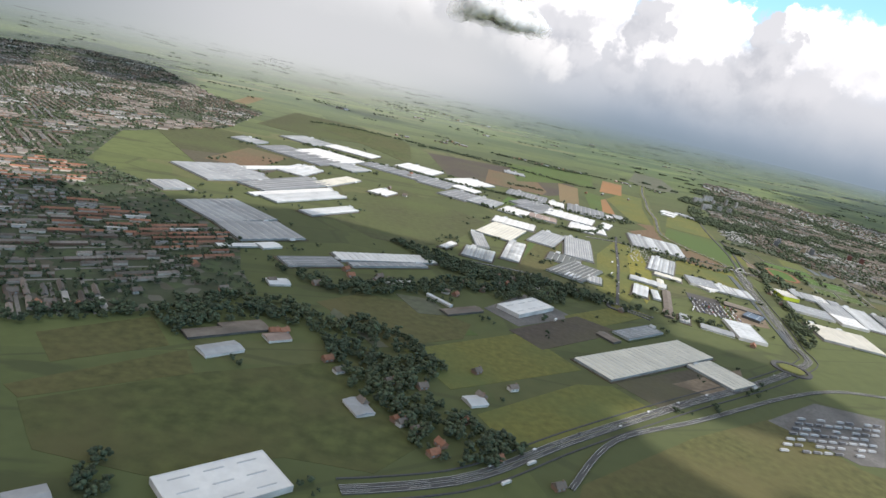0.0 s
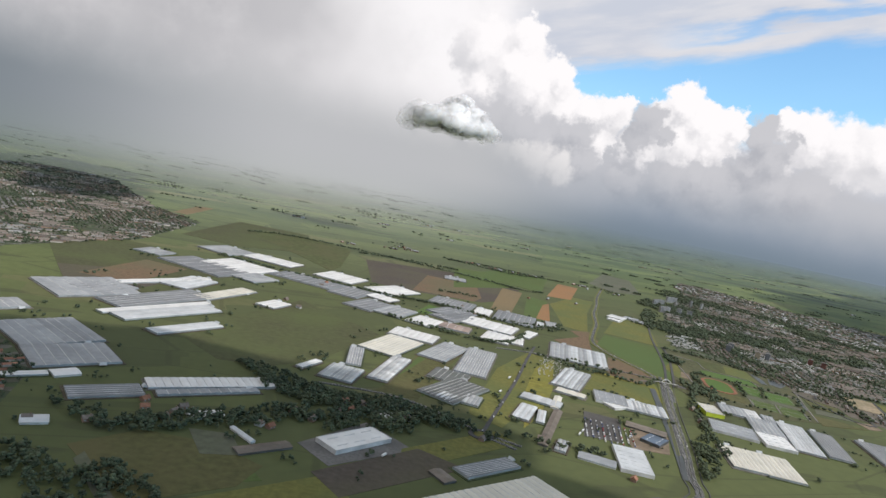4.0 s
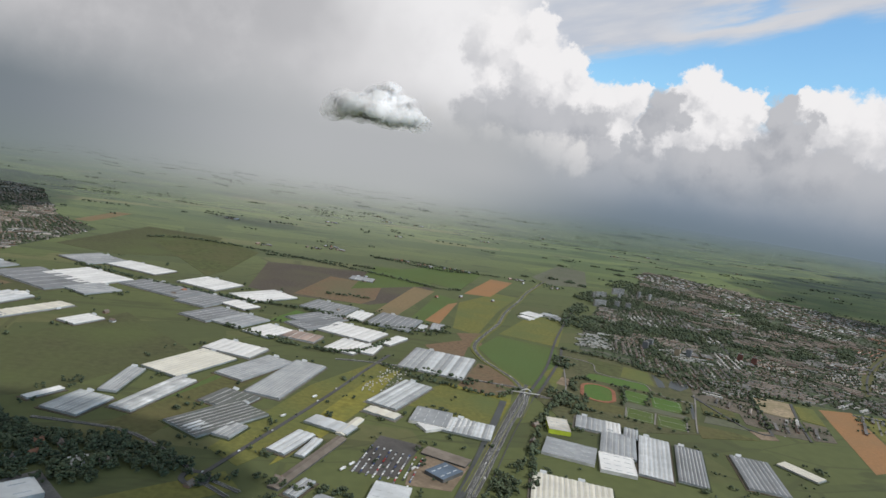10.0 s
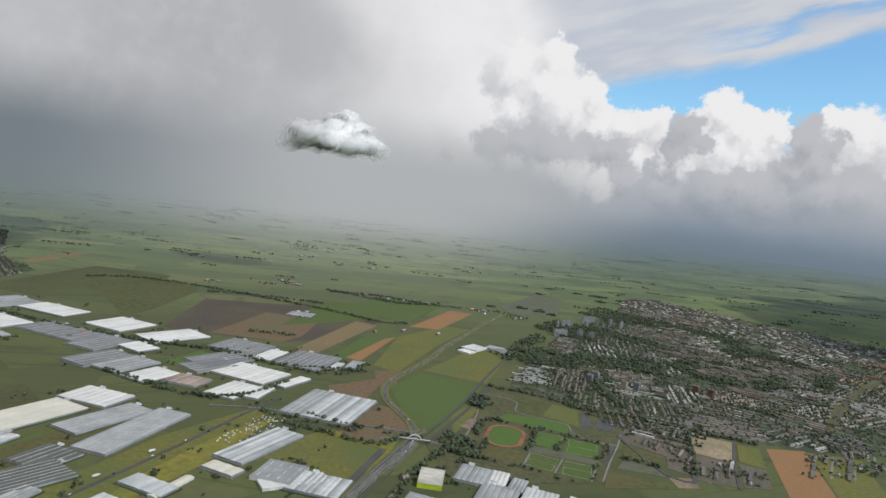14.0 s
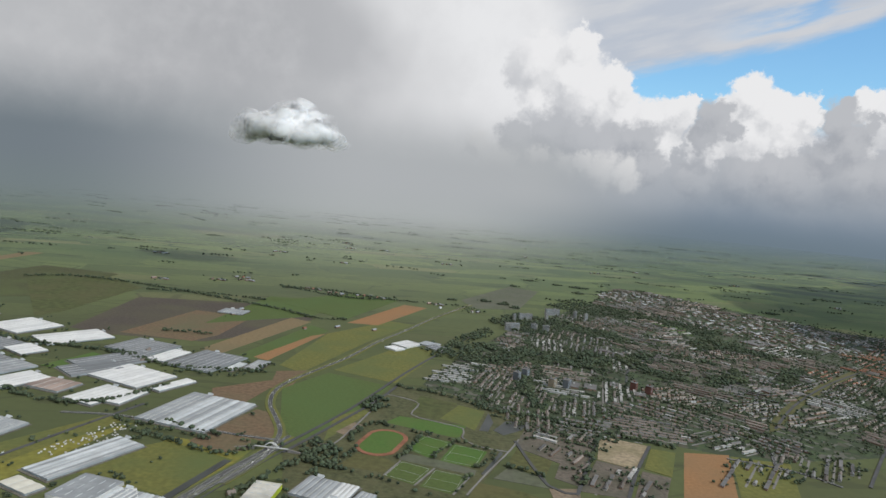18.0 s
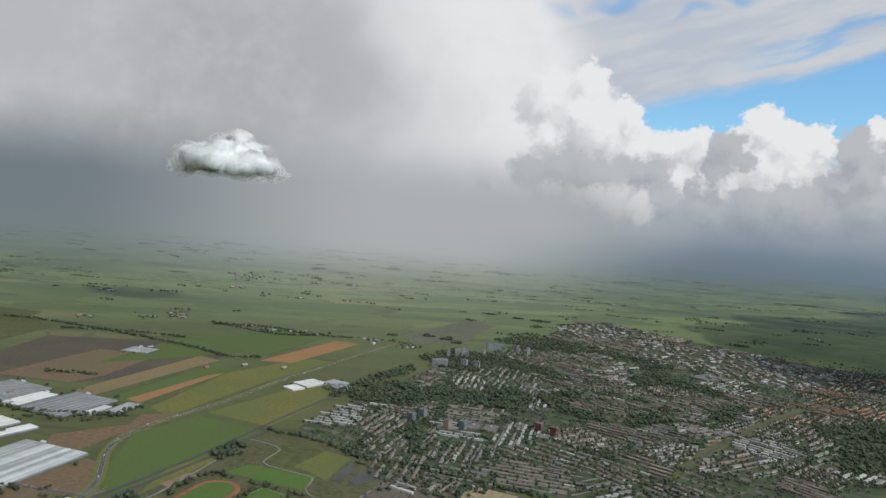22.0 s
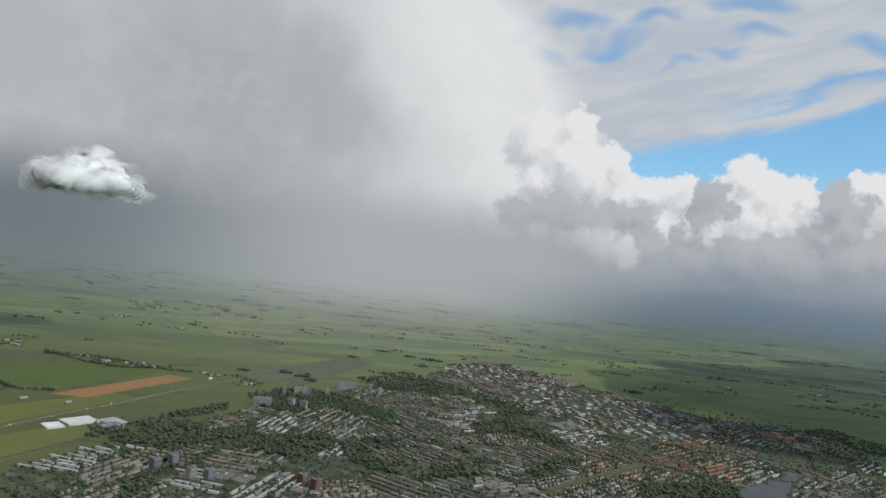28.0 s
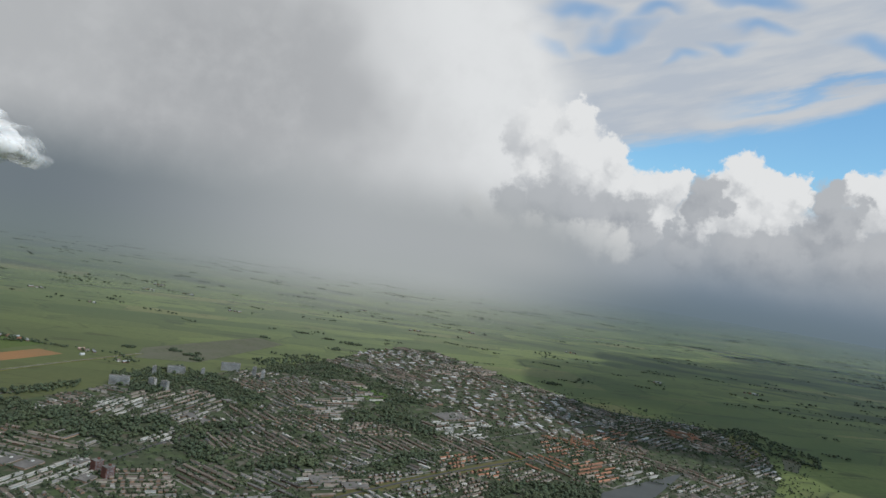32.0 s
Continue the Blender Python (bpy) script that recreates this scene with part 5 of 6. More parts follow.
belt("4", [(-124, 875), (-17, 840), (68, 823), (143, 821), (217, 799), (298, 813)])
belt("4", [(96, 717), (160, 689), (210, 691), (239, 750)])
belt("5", [(-158, 1130), (-103, 1170), (6, 1159), (109, 1132), (219, 1094), (273, 1064), (314, 1072)])
belt("8", [(5, 493), (41, 477), (82, 442), (80, 403)])
belt("7", [(75, 462), (106, 459), (141, 465), (166, 443)])
belt("6", [(168, 434), (188, 448), (213, 443), (242, 446)])
belt("5", [(341, 480), (347, 530), (363, 597), (390, 660)])
belt("4", [(261, 651), (287, 644), (330, 632), (345, 650)])
belt("3", [(273, 673), (314, 661), (351, 654), (384, 656)])
wood("t", [(-23, 299), (-4, 331), (20, 313), (40, 289), (31, 258), (52, 238), (68, 227), (60, 213), (39, 207), (23, 216), (18, 234), (-2, 250)])
wood("t", [(-99, 291), (-73, 326), (-40, 332), (-13, 311), (-22, 296), (-49, 307), (-81, 270)])
wood("t", [(-65, 381), (-21, 377), (33, 412), (74, 450), (131, 449), (124, 416), (66, 410), (-19, 354)])
wood("t", [(-145, 261), (-101, 290), (-95, 282), (-139, 250)])
wood("t", [(-76, 175), (-69, 183), (-58, 162), (-68, 159)])
wood("t", [(0, 501), (37, 489), (77, 463), (111, 477), (161, 451), (151, 434), (94, 447), (66, 435), (33, 451)])
wood("t", [(323, 503), (343, 522), (327, 456), (309, 434), (302, 431)])
belt("4", [(171, 1263), (252, 1278), (322, 1256), (385, 1257)])
belt("4", [(22, 1127), (100, 1148), (185, 1145)])
belt("4", [(149, 920), (200, 924)])
belt("5", [(161, 1277), (279, 1233), (351, 1270)])
belt("3", [(409, 667), (406, 649), (403, 636)])
belt("2", [(420, 718), (443, 710), (473, 702), (500, 692)])
belt("4", [(415, 819), (438, 812), (457, 808), (486, 790), (508, 777), (535, 776), (552, 775)])
belt("5", [(552, 775), (585, 761), (642, 742)])
belt("3", [(492, 659), (504, 690)])
belt("3", [(402, 633), (421, 627), (439, 623), (466, 609)])
belt("3", [(438, 651), (440, 658), (449, 705)])
belt("3", [(487, 643), (478, 616)])
belt("4", [(403, 679), (406, 707), (421, 721)])
belt("3", [(461, 665), (473, 700)])
belt("2", [(511, 669), (536, 657)])
belt("3", [(585, 751), (558, 652)])
wood("t", [(395, 753), (402, 784), (416, 775), (418, 758), (407, 743)])
wood("t", [(374, 653), (381, 672), (401, 664), (402, 633), (388, 631)])
belt("3", [(232, 794), (266, 785), (284, 804), (293, 841)])
belt("3", [(98, 832), (131, 825), (177, 820)])
belt("3", [(239, 667), (278, 660), (314, 651)])

# Garden and street trees of the town, between the houses.
green = []
for x, y, length in HOUSE_SPOTS:
    for k in range(2 + int(length / 6)):
        a = tree_rng.uniform(0, 6.28)
        d = tree_rng.uniform(2.6, 4.2)
        green.append((x + math.cos(a) * (d + length * 0.3), y + math.sin(a) * d))
for poly in (TOWN, LEFT_TOWN):
    green += [p for p in scatter(poly, 5.0, 0.55) if not any(inside(*p, w) for w in CLEARINGS)]
    # lines of street trees
    for k in range(75 if poly is TOWN else 30):
        p = Vector(poly[tree_rng.integers(len(poly))]).lerp(Vector(poly[tree_rng.integers(len(poly))]), tree_rng.uniform(0.2, 0.8))
        a = radians(tree_rng.choice((68, -22)) + tree_rng.uniform(-6, 6))
        for s in np.arange(-80, 80, 2.0):
            x, y = p.x + math.cos(a) * s, p.y + math.sin(a) * s
            if inside(x, y, poly) and tree_rng.random() < 0.8:
                green.append((x + tree_rng.uniform(-1, 1), y + tree_rng.uniform(-1, 1)))
# belts of taller trees along the streets and waters that part the quarters
tall = []
for poly, mids in QUARTERS:
    lo, hi = np.array(poly).min(0), np.array(poly).max(0)
    grid = np.stack(np.meshgrid(np.arange(lo[0], hi[0], 2.6), np.arange(lo[1], hi[1], 2.6)), -1).reshape(-1, 2)
    grid = grid + tree_rng.uniform(-1.2, 1.2, grid.shape)
    for part in np.array_split(grid, max(1, len(grid) // 8000)):
        far_off = np.hypot(part[:, :1] - mids[None, :, 0], part[:, 1:] - mids[None, :, 1])
        two = np.partition(far_off, min(1, len(mids) - 1), axis=1)
        apart = two[:, min(1, len(mids) - 1)] - two[:, 0]
        for x, y in part[(apart > 2.2) & (apart < 9)]:
            if tree_rng.random() < 0.15 + 0.9 * noise.noise((x * 0.03, y * 0.03, 5.0)) and inside(x, y, poly) and not any(inside(x, y, w) for w in CLEARINGS):
                tall.append((x, y))
tree_mass("street_trees", sizes(tall, 1.9, 3.6), "dark belts of street trees between town quarters", LEAF)
# loose trees where the town gives way to meadows
rim = [Vector(p) for p in ((1013, 1491), (1117, 1394), (1225, 1405), (1285, 1330), (1250, 1190), (1215, 1120), (1100, 980))]
for k in range(700):
    i = tree_rng.integers(len(rim) - 1)
    p = rim[i].lerp(rim[i + 1], tree_rng.random())
    green.append((p.x + tree_rng.normal() * 22 + 8, p.y + tree_rng.normal() * 22))
tree_mass("garden_trees", sizes(green, 1.2, 2.9), "small dark garden and street trees among town houses", LEAF)
estate_green = [s for e in ESTATES for s in scatter(e, 4.5, 0.45)]
tree_mass("estate_trees", sizes(estate_green, 1.2, 2.6), "dark trees between business buildings", LEAF)
for poly in WOODS:
    wood("t", poly)

# Loose trees and bushes round the greenhouses and sheds.
loose = []
for ob in list(scene.objects):
    if ob.parent is None and ob.get("category") in ("greenhouse", "warehouse"):
        for k in range(7):
            a = tree_rng.uniform(0, 6.28)
            d = tree_rng.uniform(0.55, 0.9) * max(c.dimensions.length for c in ob.children)
            q = (ob.location.x + math.cos(a) * d * 0.7, ob.location.y + math.sin(a) * d * 0.7)
            inv = ob.matrix_basis.inverted() @ Vector((*q, 0))
            wide = max(c.dimensions.y for c in ob.children)
            long = max(c.dimensions.x for c in ob.children)
            if abs(inv.x) > long / 2 + 2 or abs(inv.y) > wide / 2 + 6:
                for j in range(tree_rng.integers(1, 5)):
                    loose.append((q[0] + tree_rng.normal() * 2.5, q[1] + tree_rng.normal() * 2.5))
BLOCKED = [(ob.matrix_basis.inverted(), max(c.dimensions.x for c in ob.children), max([c.dimensions.y for c in ob.children if c.name.startswith(("apron", "roof", "end_wall"))])) for ob in scene.objects if ob.parent is None and ob.get("category") in ("greenhouse", "warehouse")]


def free(x, y):
    for inv, long, wide in BLOCKED:
        q = inv @ Vector((x, y, 0))
        if abs(q.x) < long / 2 + 1.5 and abs(q.y) < wide / 2 + 1.5:
            return False
    return True


tree_mass("loose_trees", sizes([p for p in loose if free(*p)], 1.2, 3.6), "scattered dark bushes and trees round glasshouses", LEAF)

# Copses out on the meadows.
far = []
for x, y, wide in [(1033, 1553, 20), (435, 1318, 10), (489, 1338, 10), (518, 1324, 10), (537, 1304, 10), (578, 1671, 15), (680, 1632, 23), (724, 1601, 14), (667, 1550, 13), (543, 1557, 11), (631, 1643, 12)]:
    for k in range(int(14 + wide * 1.6)):
        far.append((x + tree_rng.normal() * wide * 0.45, y + tree_rng.normal() * min(wide, 26) * 0.28))
tree_mass("far_copses", sizes(far, 2.2, 4.4), "dark copses standing out on far green meadows", LEAF)

# Shelter belts and clumps all over the far meadows.
far = []
for k in range(520):
    x, y = tree_rng.uniform(-1500, 3200), 1250 + 2300 * tree_rng.random() ** 1.3
    if inside(x, y, TOWN) or inside(x, y, LEFT_TOWN) or (x < 420 and y < 1350 and x > -250):
        continue
    a, long = radians(tree_rng.normal(-4, 16)), tree_rng.gamma(2.0, 16.0) * (0.6 + y / 2600)
    for j in range(int(3 + long / 4.5)):
        o = tree_rng.uniform(-0.5, 0.5) * long
        far.append((x + math.cos(a) * o + tree_rng.normal() * 2, y + math.sin(a) * o + tree_rng.normal() * 4))
tree_mass("far_belts", sizes(far, 2.2, 4.6), "dark shelter belts and clumps of trees on far meadows", LEAF)

# ---- clouds ----
def cloud_stuff(name, low, high):
    """Cloud skin, from low to high in thickness as noise has it."""
    m = bpy.data.materials.new(name)
    m.use_nodes = True
    n, l = m.node_tree.nodes, m.node_tree.links
    n.remove(n["Principled BSDF"])
    solid, glow, body, clear_air, skin = (n.new("ShaderNode" + k) for k in ("BsdfDiffuse", "BsdfTranslucent", "MixShader", "BsdfTransparent", "MixShader"))
    solid.inputs[0].default_value = glow.inputs[0].default_value = (0.97, 0.97, 0.97, 1)
    body.inputs[0].default_value = 0.15
    l.new(solid.outputs[0], body.inputs[1])
    l.new(glow.outputs[0], body.inputs[2])
    l.new(clear_air.outputs[0], skin.inputs[1])
    l.new(body.outputs[0], skin.inputs[2])
    l.new(skin.outputs[0], n["Material Output"].inputs[0])
    if high >= 1:
        skin.inputs[0].default_value = 1.0
        return m
    t = n.new("ShaderNodeTexNoise")
    l.new(n.new("ShaderNodeTexCoord").outputs["Object"], t.inputs["Vector"])
    t.inputs["Scale"].default_value, t.inputs["Detail"].default_value = 0.05, 6.0
    fade = n.new("ShaderNodeMapRange")
    fade.interpolation_type = "SMOOTHSTEP"
    l.new(t.outputs[0], fade.inputs[0])
    for k, value in enumerate((0.35, 0.65, low, high)):
        fade.inputs[k + 1].default_value = value
    l.new(fade.outputs[0], skin.inputs[0])
    return m


CLOUD = cloud_stuff("cloud", 1.0, 1.0)
CLOUD_VEIL = cloud_stuff("cloud_veil", 0.0, 0.32)
BILLOW = bpy.data.textures.new("billow", "CLOUDS")
BILLOW.noise_scale, BILLOW.noise_depth = 34.0, 3


def cloud(x, y, z, rx, ry, rz, seed, grain, label, soft=False):
    """A cumulus: a heap of puffs on a level base, grown into one billowing skin, or into a few thin ones about each other."""
    r = random.Random(seed)
    bm = bmesh.new()
    for k in range(34):
        a, d = r.uniform(0, 6.28), math.sqrt(r.random())
        high = r.random() * (1 - d * d)
        size = (0.42 - 0.2 * d) * r.uniform(0.7, 1.15) * (1 - 0.35 * high)
        place = Matrix.Translation((math.cos(a) * d * rx * 0.8, math.sin(a) * d * ry * 0.8, high * rz * 1.1 + size * rz * 0.9)) @ Matrix.Diagonal((size * rx, size * ry, size * rz * 1.5, 1))
        bmesh.ops.create_icosphere(bm, subdivisions=2, radius=1.0, matrix=place)
    me = bpy.data.meshes.new("cloud")
    bm.to_mesh(me)
    bm.free()
    me.materials.append(CLOUD)
    ob = new("cloud", me)
    ob.location = (x, y, z)
    shells = [ob]
    for grow in (1.08, 1.17, 1.27, 1.38) if soft else ():
        veil = new("veil", me.copy())
        veil.data.materials[0] = CLOUD_VEIL
        veil.parent, veil.scale, veil.location = ob, (grow, grow, grow), (0, 0, rz * 0.7 * (1 - grow))
        shells.append(veil)
    for shell in shells:
        skin = shell.modifiers.new("skin", "REMESH")
        skin.mode, skin.voxel_size, skin.use_smooth_shade = "VOXEL", grain, True
        lump = shell.modifiers.new("billow", "DISPLACE")
        lump.texture, lump.strength, lump.mid_level, lump.texture_coords = BILLOW, rz * (0.45 if soft else 0.6), 0.4, "GLOBAL"
    return tagged(ob, label, "cloud", kind="stuff")


# Unseen clouds, added overhead out of view to shade near farmland, town and far meadows.
for tx, ty, z, rx, ry, seed in ((-70, 250, 700, 430, 280, 21), (1720, 1640, 850, 800, 640, 22), (2300, 2150, 1000, 850, 520, 23), (-690, 1150, 900, 300, 700, 24)):
    p = Vector((tx, ty, 0)) + SUN_FROM * (z / SUN_FROM.z)
    cloud(p.x, p.y, p.z, rx, ry, 90, seed, 12.0, "large cumulus cloud added out of view overhead to shade the ground")

# A pale heap that hangs low over the meadows.
cloud(130, 1370, 240, 82, 58, 36, 31, 6.0, "pale soft heap of low cumulus over the meadows", True)

# ---- sports ground ----
def oval(x, y, length, width, turn, z, mat, inner=None):
    """A running track: a ring with two straights and two bends, or a full oval."""
    r, s = width / 2, (length - width) / 2

    def ring(k):
        pts = []
        for j in range(33):
            a = -math.pi / 2 + math.pi * j / 32
            pts.append((s + (r - k) * math.cos(a), (r - k) * math.sin(a)))
        return pts + [(-px, -py) for px, py in pts]

    a, b = ring(0), ring(inner)
    n = len(a)
    v = [(px, py, z) for px, py in a] + [(px, py, z) for px, py in b] + [(px, py, 0) for px, py in a]
    f = [(i, (i + 1) % n, n + (i + 1) % n, n + i) for i in range(n)] + [(i, 2 * n + i, 2 * n + (i + 1) % n, (i + 1) % n) for i in range(n)]
    me = mesh_of("running_track", v, f, mat)
    ob = new("running_track", me)
    ob.location, ob.rotation_euler = (x, y, 0), (0, 0, radians(turn))
    child("infield", mesh_of("infield", [(px, py, z - 0.1) for px, py in b], [tuple(range(n))], FIELD_TONES["lawn"]), ob, label="mown green infield")
    return tagged(ob, "orange-red running track round a green field", "running track", kind="structure")


CINDER = material("cinder", (0.26, 0.115, 0.068), 0.9, 0.2, 0.8, 0.1)
oval(424, 684, 50, 30, 78, 0.6, CINDER, 3.2)


def pitch_lines(x, y, length, width, turn):
    ob = thing("pitch_markings", x, y, turn, "white painted pitch markings on mown grass", "markings", "pitch markings", z=0.5)
    for s in (-1, 1):
        child("side_line", mesh_of("side_line", *box_data(-length / 2, length / 2, -0.05, 0.05, 0, 0.06), PAINT), ob, y=s * width / 2)
        child("goal_line", mesh_of("goal_line", *box_data(-0.05, 0.05, -width / 2, width / 2, 0, 0.06), PAINT), ob, x=s * length / 2)
    child("halfway_line", mesh_of("halfway_line", *box_data(-0.05, 0.05, -width / 2, width / 2, 0, 0.06), PAINT), ob)


for place in ((456.3, 687.6, 29, 19, 66), (482.3, 677.9, 29, 21, 78), (447.7, 640, 24, 19, 72), (471.5, 633.4, 25, 19, 78)):
    pitch_lines(*place)

# ---- vehicles ----
CAR_PAINTS = [material("car_" + n, c, 0.3, 0.03, spec=0.5, far=False) for n, c in (("white", (0.75, 0.75, 0.74)), ("silver", (0.45, 0.46, 0.47)), ("black", (0.03, 0.03, 0.035)), ("red", (0.35, 0.03, 0.03)), ("blue", (0.04, 0.07, 0.2)), ("grey", (0.15, 0.15, 0.16)))]
TYRE = material("tyre", (0.025, 0.025, 0.025), 0.9, 0.1)
CAR_MESH = {}


def car_meshes(k):
    if k not in CAR_MESH:
        bm = bmesh.new()
        bmesh.ops.create_cube(bm, size=1.0, matrix=Matrix.Translation((0, 0, 0.27)) @ Matrix.Diagonal((1.5, 0.62, 0.26, 1)))
        bmesh.ops.bevel(bm, geom=bm.edges[:], offset=0.06, segments=1, affect="EDGES")
        body = bpy.data.meshes.new("body")
        bm.to_mesh(body)
        bm.free()
        body.materials.append(CAR_PAINTS[k])
        v = [(-0.6, -0.28, 0.4), (0.4, -0.28, 0.4), (0.4, 0.28, 0.4), (-0.6, 0.28, 0.4), (-0.45, -0.24, 0.58), (0.15, -0.24, 0.58), (0.15, 0.24, 0.58), (-0.45, 0.24, 0.58)]
        cabin = mesh_of("cabin", v, [(4, 5, 6, 7), (0, 1, 5, 4), (1, 2, 6, 5), (2, 3, 7, 6), (3, 0, 4, 7)], CAR_PAINTS[k])
        bm = bmesh.new()
        bmesh.ops.create_cone(bm, cap_ends=True, segments=10, radius1=0.13, radius2=0.13, depth=0.1, matrix=Matrix.Rotation(math.pi / 2, 4, "X"))
        wheel = bpy.data.meshes.new("wheel")
        bm.to_mesh(wheel)
        bm.free()
        wheel.materials.append(TYRE)
        CAR_MESH[k] = (body, cabin, wheel)
    return CAR_MESH[k]


CAR_WORDS = ("white", "silver", "black", "red", "dark blue", "dark grey")


def car(x, y, z, turn, k, where, size=1.0):
    body, cabin, wheel = car_meshes(k)
    ob = thing("car", x, y, turn, CAR_WORDS[k] + " small car " + where, "car", "parked cars" if "parked" in where else "cars on the roads", z=z)
    ob.scale = (size, size, size)
    child("body", body, ob)
    child("cabin", cabin, ob)
    for sx in (-0.45, 0.45):
        for sy in (-0.28, 0.28):
            child("wheel", wheel, ob, x=sx, y=sy, z=0.13)


crng = random.Random(11)
for i in range(9):
    for j in range(13):
        if crng.random() < 0.82:
            car(241 + i * 3.8 + j * 0.55, 472 + j * 3.0 - i * 1.1, 0.3, 70 + crng.choice((0, 180)) + crng.uniform(-4, 4), crng.choice((0, 0, 1, 1, 2, 3, 4, 5)), "parked in rows on asphalt", 1.3)


# Traffic on the dual carriageway and on the road through the glasshouses.
for points, shift, step in (([(49, 206), (90, 242), (156, 295), (217, 341), (262, 378)], 1.6, 27), ([(311, 481), (335, 571), (360, 654)], 1.6, 23), ([(167, 440), (188, 510), (208, 578), (227, 650), (242, 702)], 0.6, 31), ([(351, 685), (328, 732), (323, 791), (354, 895), (396, 1060)], 0.8, 37)):
    line = glide(points, 2.0)
    for k in range(5, len(line) - 2, step // 2):
        way_on = (line[k + 1] - line[k]).normalized()
        keep = crng.choice((-1, 1))
        place = line[k] + Vector((way_on.y, -way_on.x, 0)) * shift * keep
        car(place.x, place.y, 0.62, math.degrees(math.atan2(way_on.y, way_on.x)) + (0 if keep > 0 else 180), crng.choice((0, 0, 0, 1, 2, 5)), "driving on an asphalt road", 1.2)


def lorry(x, y, z, turn, label):
    ob = thing("lorry", x, y, turn, label, "lorry", "lorries", z=z)
    child("trailer", mesh_of("trailer", *box_data(-2.4, 1.4, -0.45, 0.45, 0.35, 1.35), CAR_PAINTS[0 if "road" in label else crng.choice((1, 1, 5))]), ob)
    child("cab", mesh_of("cab", *box_data(1.5, 2.3, -0.43, 0.43, 0.25, 1.15), CAR_PAINTS[1]), ob)
    for sx in (-1.8, -1.3, 1.8):
        for sy in (-0.4, 0.4):
            child("wheel", car_meshes(0)[2], ob, x=sx, y=sy, z=0.15)


# ---- farms and single houses ----
def barn(x, y, length, width, turn, tone, label):
    ob = thing("barn", x, y, turn, label, "barn", "farm buildings")
    child("wall", mesh_of("wall", *box_data(-length / 2, length / 2, -width / 2, width / 2, 0, 1.6), WALL_LIGHT if tone in ("pale", "white") else BRICK), ob)
    child("roof", mesh_of("roof", *prism(length + 0.4, width + 0.6, 1.6, 3.0), ROOFS[tone]), ob)
    child("door", mesh_of("door", *box_data(-0.05, 0.05, -width * 0.2, width * 0.2, 0, 1.4), WALL_DARK), ob, x=-length / 2 - 0.04)


def cottage(x, y, turn, tone, label):
    ob = thing("farmhouse", x, y, turn, label, "house", "single houses")
    child("wall", mesh_of("wall", *box_data(-2.2, 2.2, -1.7, 1.7, 0, 1.6), PLASTER if tone == "white" else BRICK), ob)
    child("roof", mesh_of("roof", *prism(4.8, 4.0, 1.6, 3.2), TILE["red" if tone == "red" else "brown"]), ob)
    child("chimney", mesh_of("chimney", *box_data(-0.25, 0.25, -0.25, 0.25, 2.6, 3.6), BRICK), ob, x=1.3)
    for s in (-1, 1):
        child("window", mesh_of("window", *box_data(-0.45, 0.45, -0.04, 0.04, 0.6, 1.2), WALL_GLASS), ob, x=s * 1.1, y=-1.73)


def farm(x, y, turn):
    """A farmstead: house, sheds and a yard tree or two."""
    cottage(x, y, turn, crng.choice(("red", "white", "brown")), "brick farmhouse with a tiled roof in a yard of trees")
    barn(x + 9, y + crng.uniform(-3, 3), crng.uniform(7, 12), 3.6, turn + crng.choice((0, 90)), crng.choice(("pale", "grey", "grey")), "long grey-roofed farm shed beside a farmhouse")
    if crng.random() < 0.6:
        barn(x - 10, y + crng.uniform(-4, 4), crng.uniform(6, 9), 3.4, turn, crng.choice(("brown", "grey", "pinkish")), "small dark-roofed farm shed beside a farmhouse")
    tree_mass("yard_trees", sizes([(x + crng.gauss(0, 10), y + crng.gauss(0, 7)) for _ in range(9)], 2.0, 4.2), "dark trees round a farm yard", LEAF)


for fx, fy in ((63, 1270), (101, 1290), (216, 1275), (257, 1259), (300, 1263), (132, 1951), (216, 1976), (392, 1817), (-9, 1224), (87, 1314), (258, 1255), (321, 1256), (413, 1255), (95, 2072), (589, 2213), (882, 2082), (470, 1228), (180, 1640), (-150, 1500), (20, 1720), (1250, 1750), (1450, 1800), (1120, 2000), (760, 1960)):
    farm(fx, fy, crng.uniform(40, 80))
cottage(-14, 272, 38, "red", "orange-tiled brick house among garden trees")
cottage(4, 240, -52, "brown", "brown-tiled brick house among garden trees")
cottage(20, 230, 45, "white", "white-walled house among garden trees")
cottage(28, 263, 30, "brown", "brown-tiled brick house among garden trees")
cottage(32, 213, 38, "red", "orange-tiled brick house among garden trees")
cottage(45, 241, -52, "red", "orange-tiled brick house among garden trees")
cottage(54, 289, 45, "brown", "brown-tiled brick house among garden trees")
cottage(70, 278, 30, "white", "white-walled house among garden trees")
cottage(26, 227, 38, "brown", "brown-tiled brick house among garden trees")
cottage(35, 220, -52, "red", "orange-tiled brick house among garden trees")
cottage(18, 232, 45, "red", "orange-tiled brick house among garden trees")
cottage(14, 262, 30, "brown", "brown-tiled brick house among garden trees")
cottage(-8, 263, 38, "white", "white-walled house among garden trees")
cottage(54, 264, -52, "brown", "brown-tiled brick house among garden trees")
cottage(-37, 292, 45, "red", "orange-tiled brick house among garden trees")
cottage(-41, 290, 30, "red", "orange-tiled brick house among garden trees")
cottage(-33, 365, 38, "brown", "brown-tiled brick house among garden trees")
cottage(8, 396, -52, "white", "white-walled house among garden trees")
cottage(-3, 383, 45, "brown", "brown-tiled brick house among garden trees")
cottage(-16, 391, 30, "red", "orange-tiled brick house among garden trees")
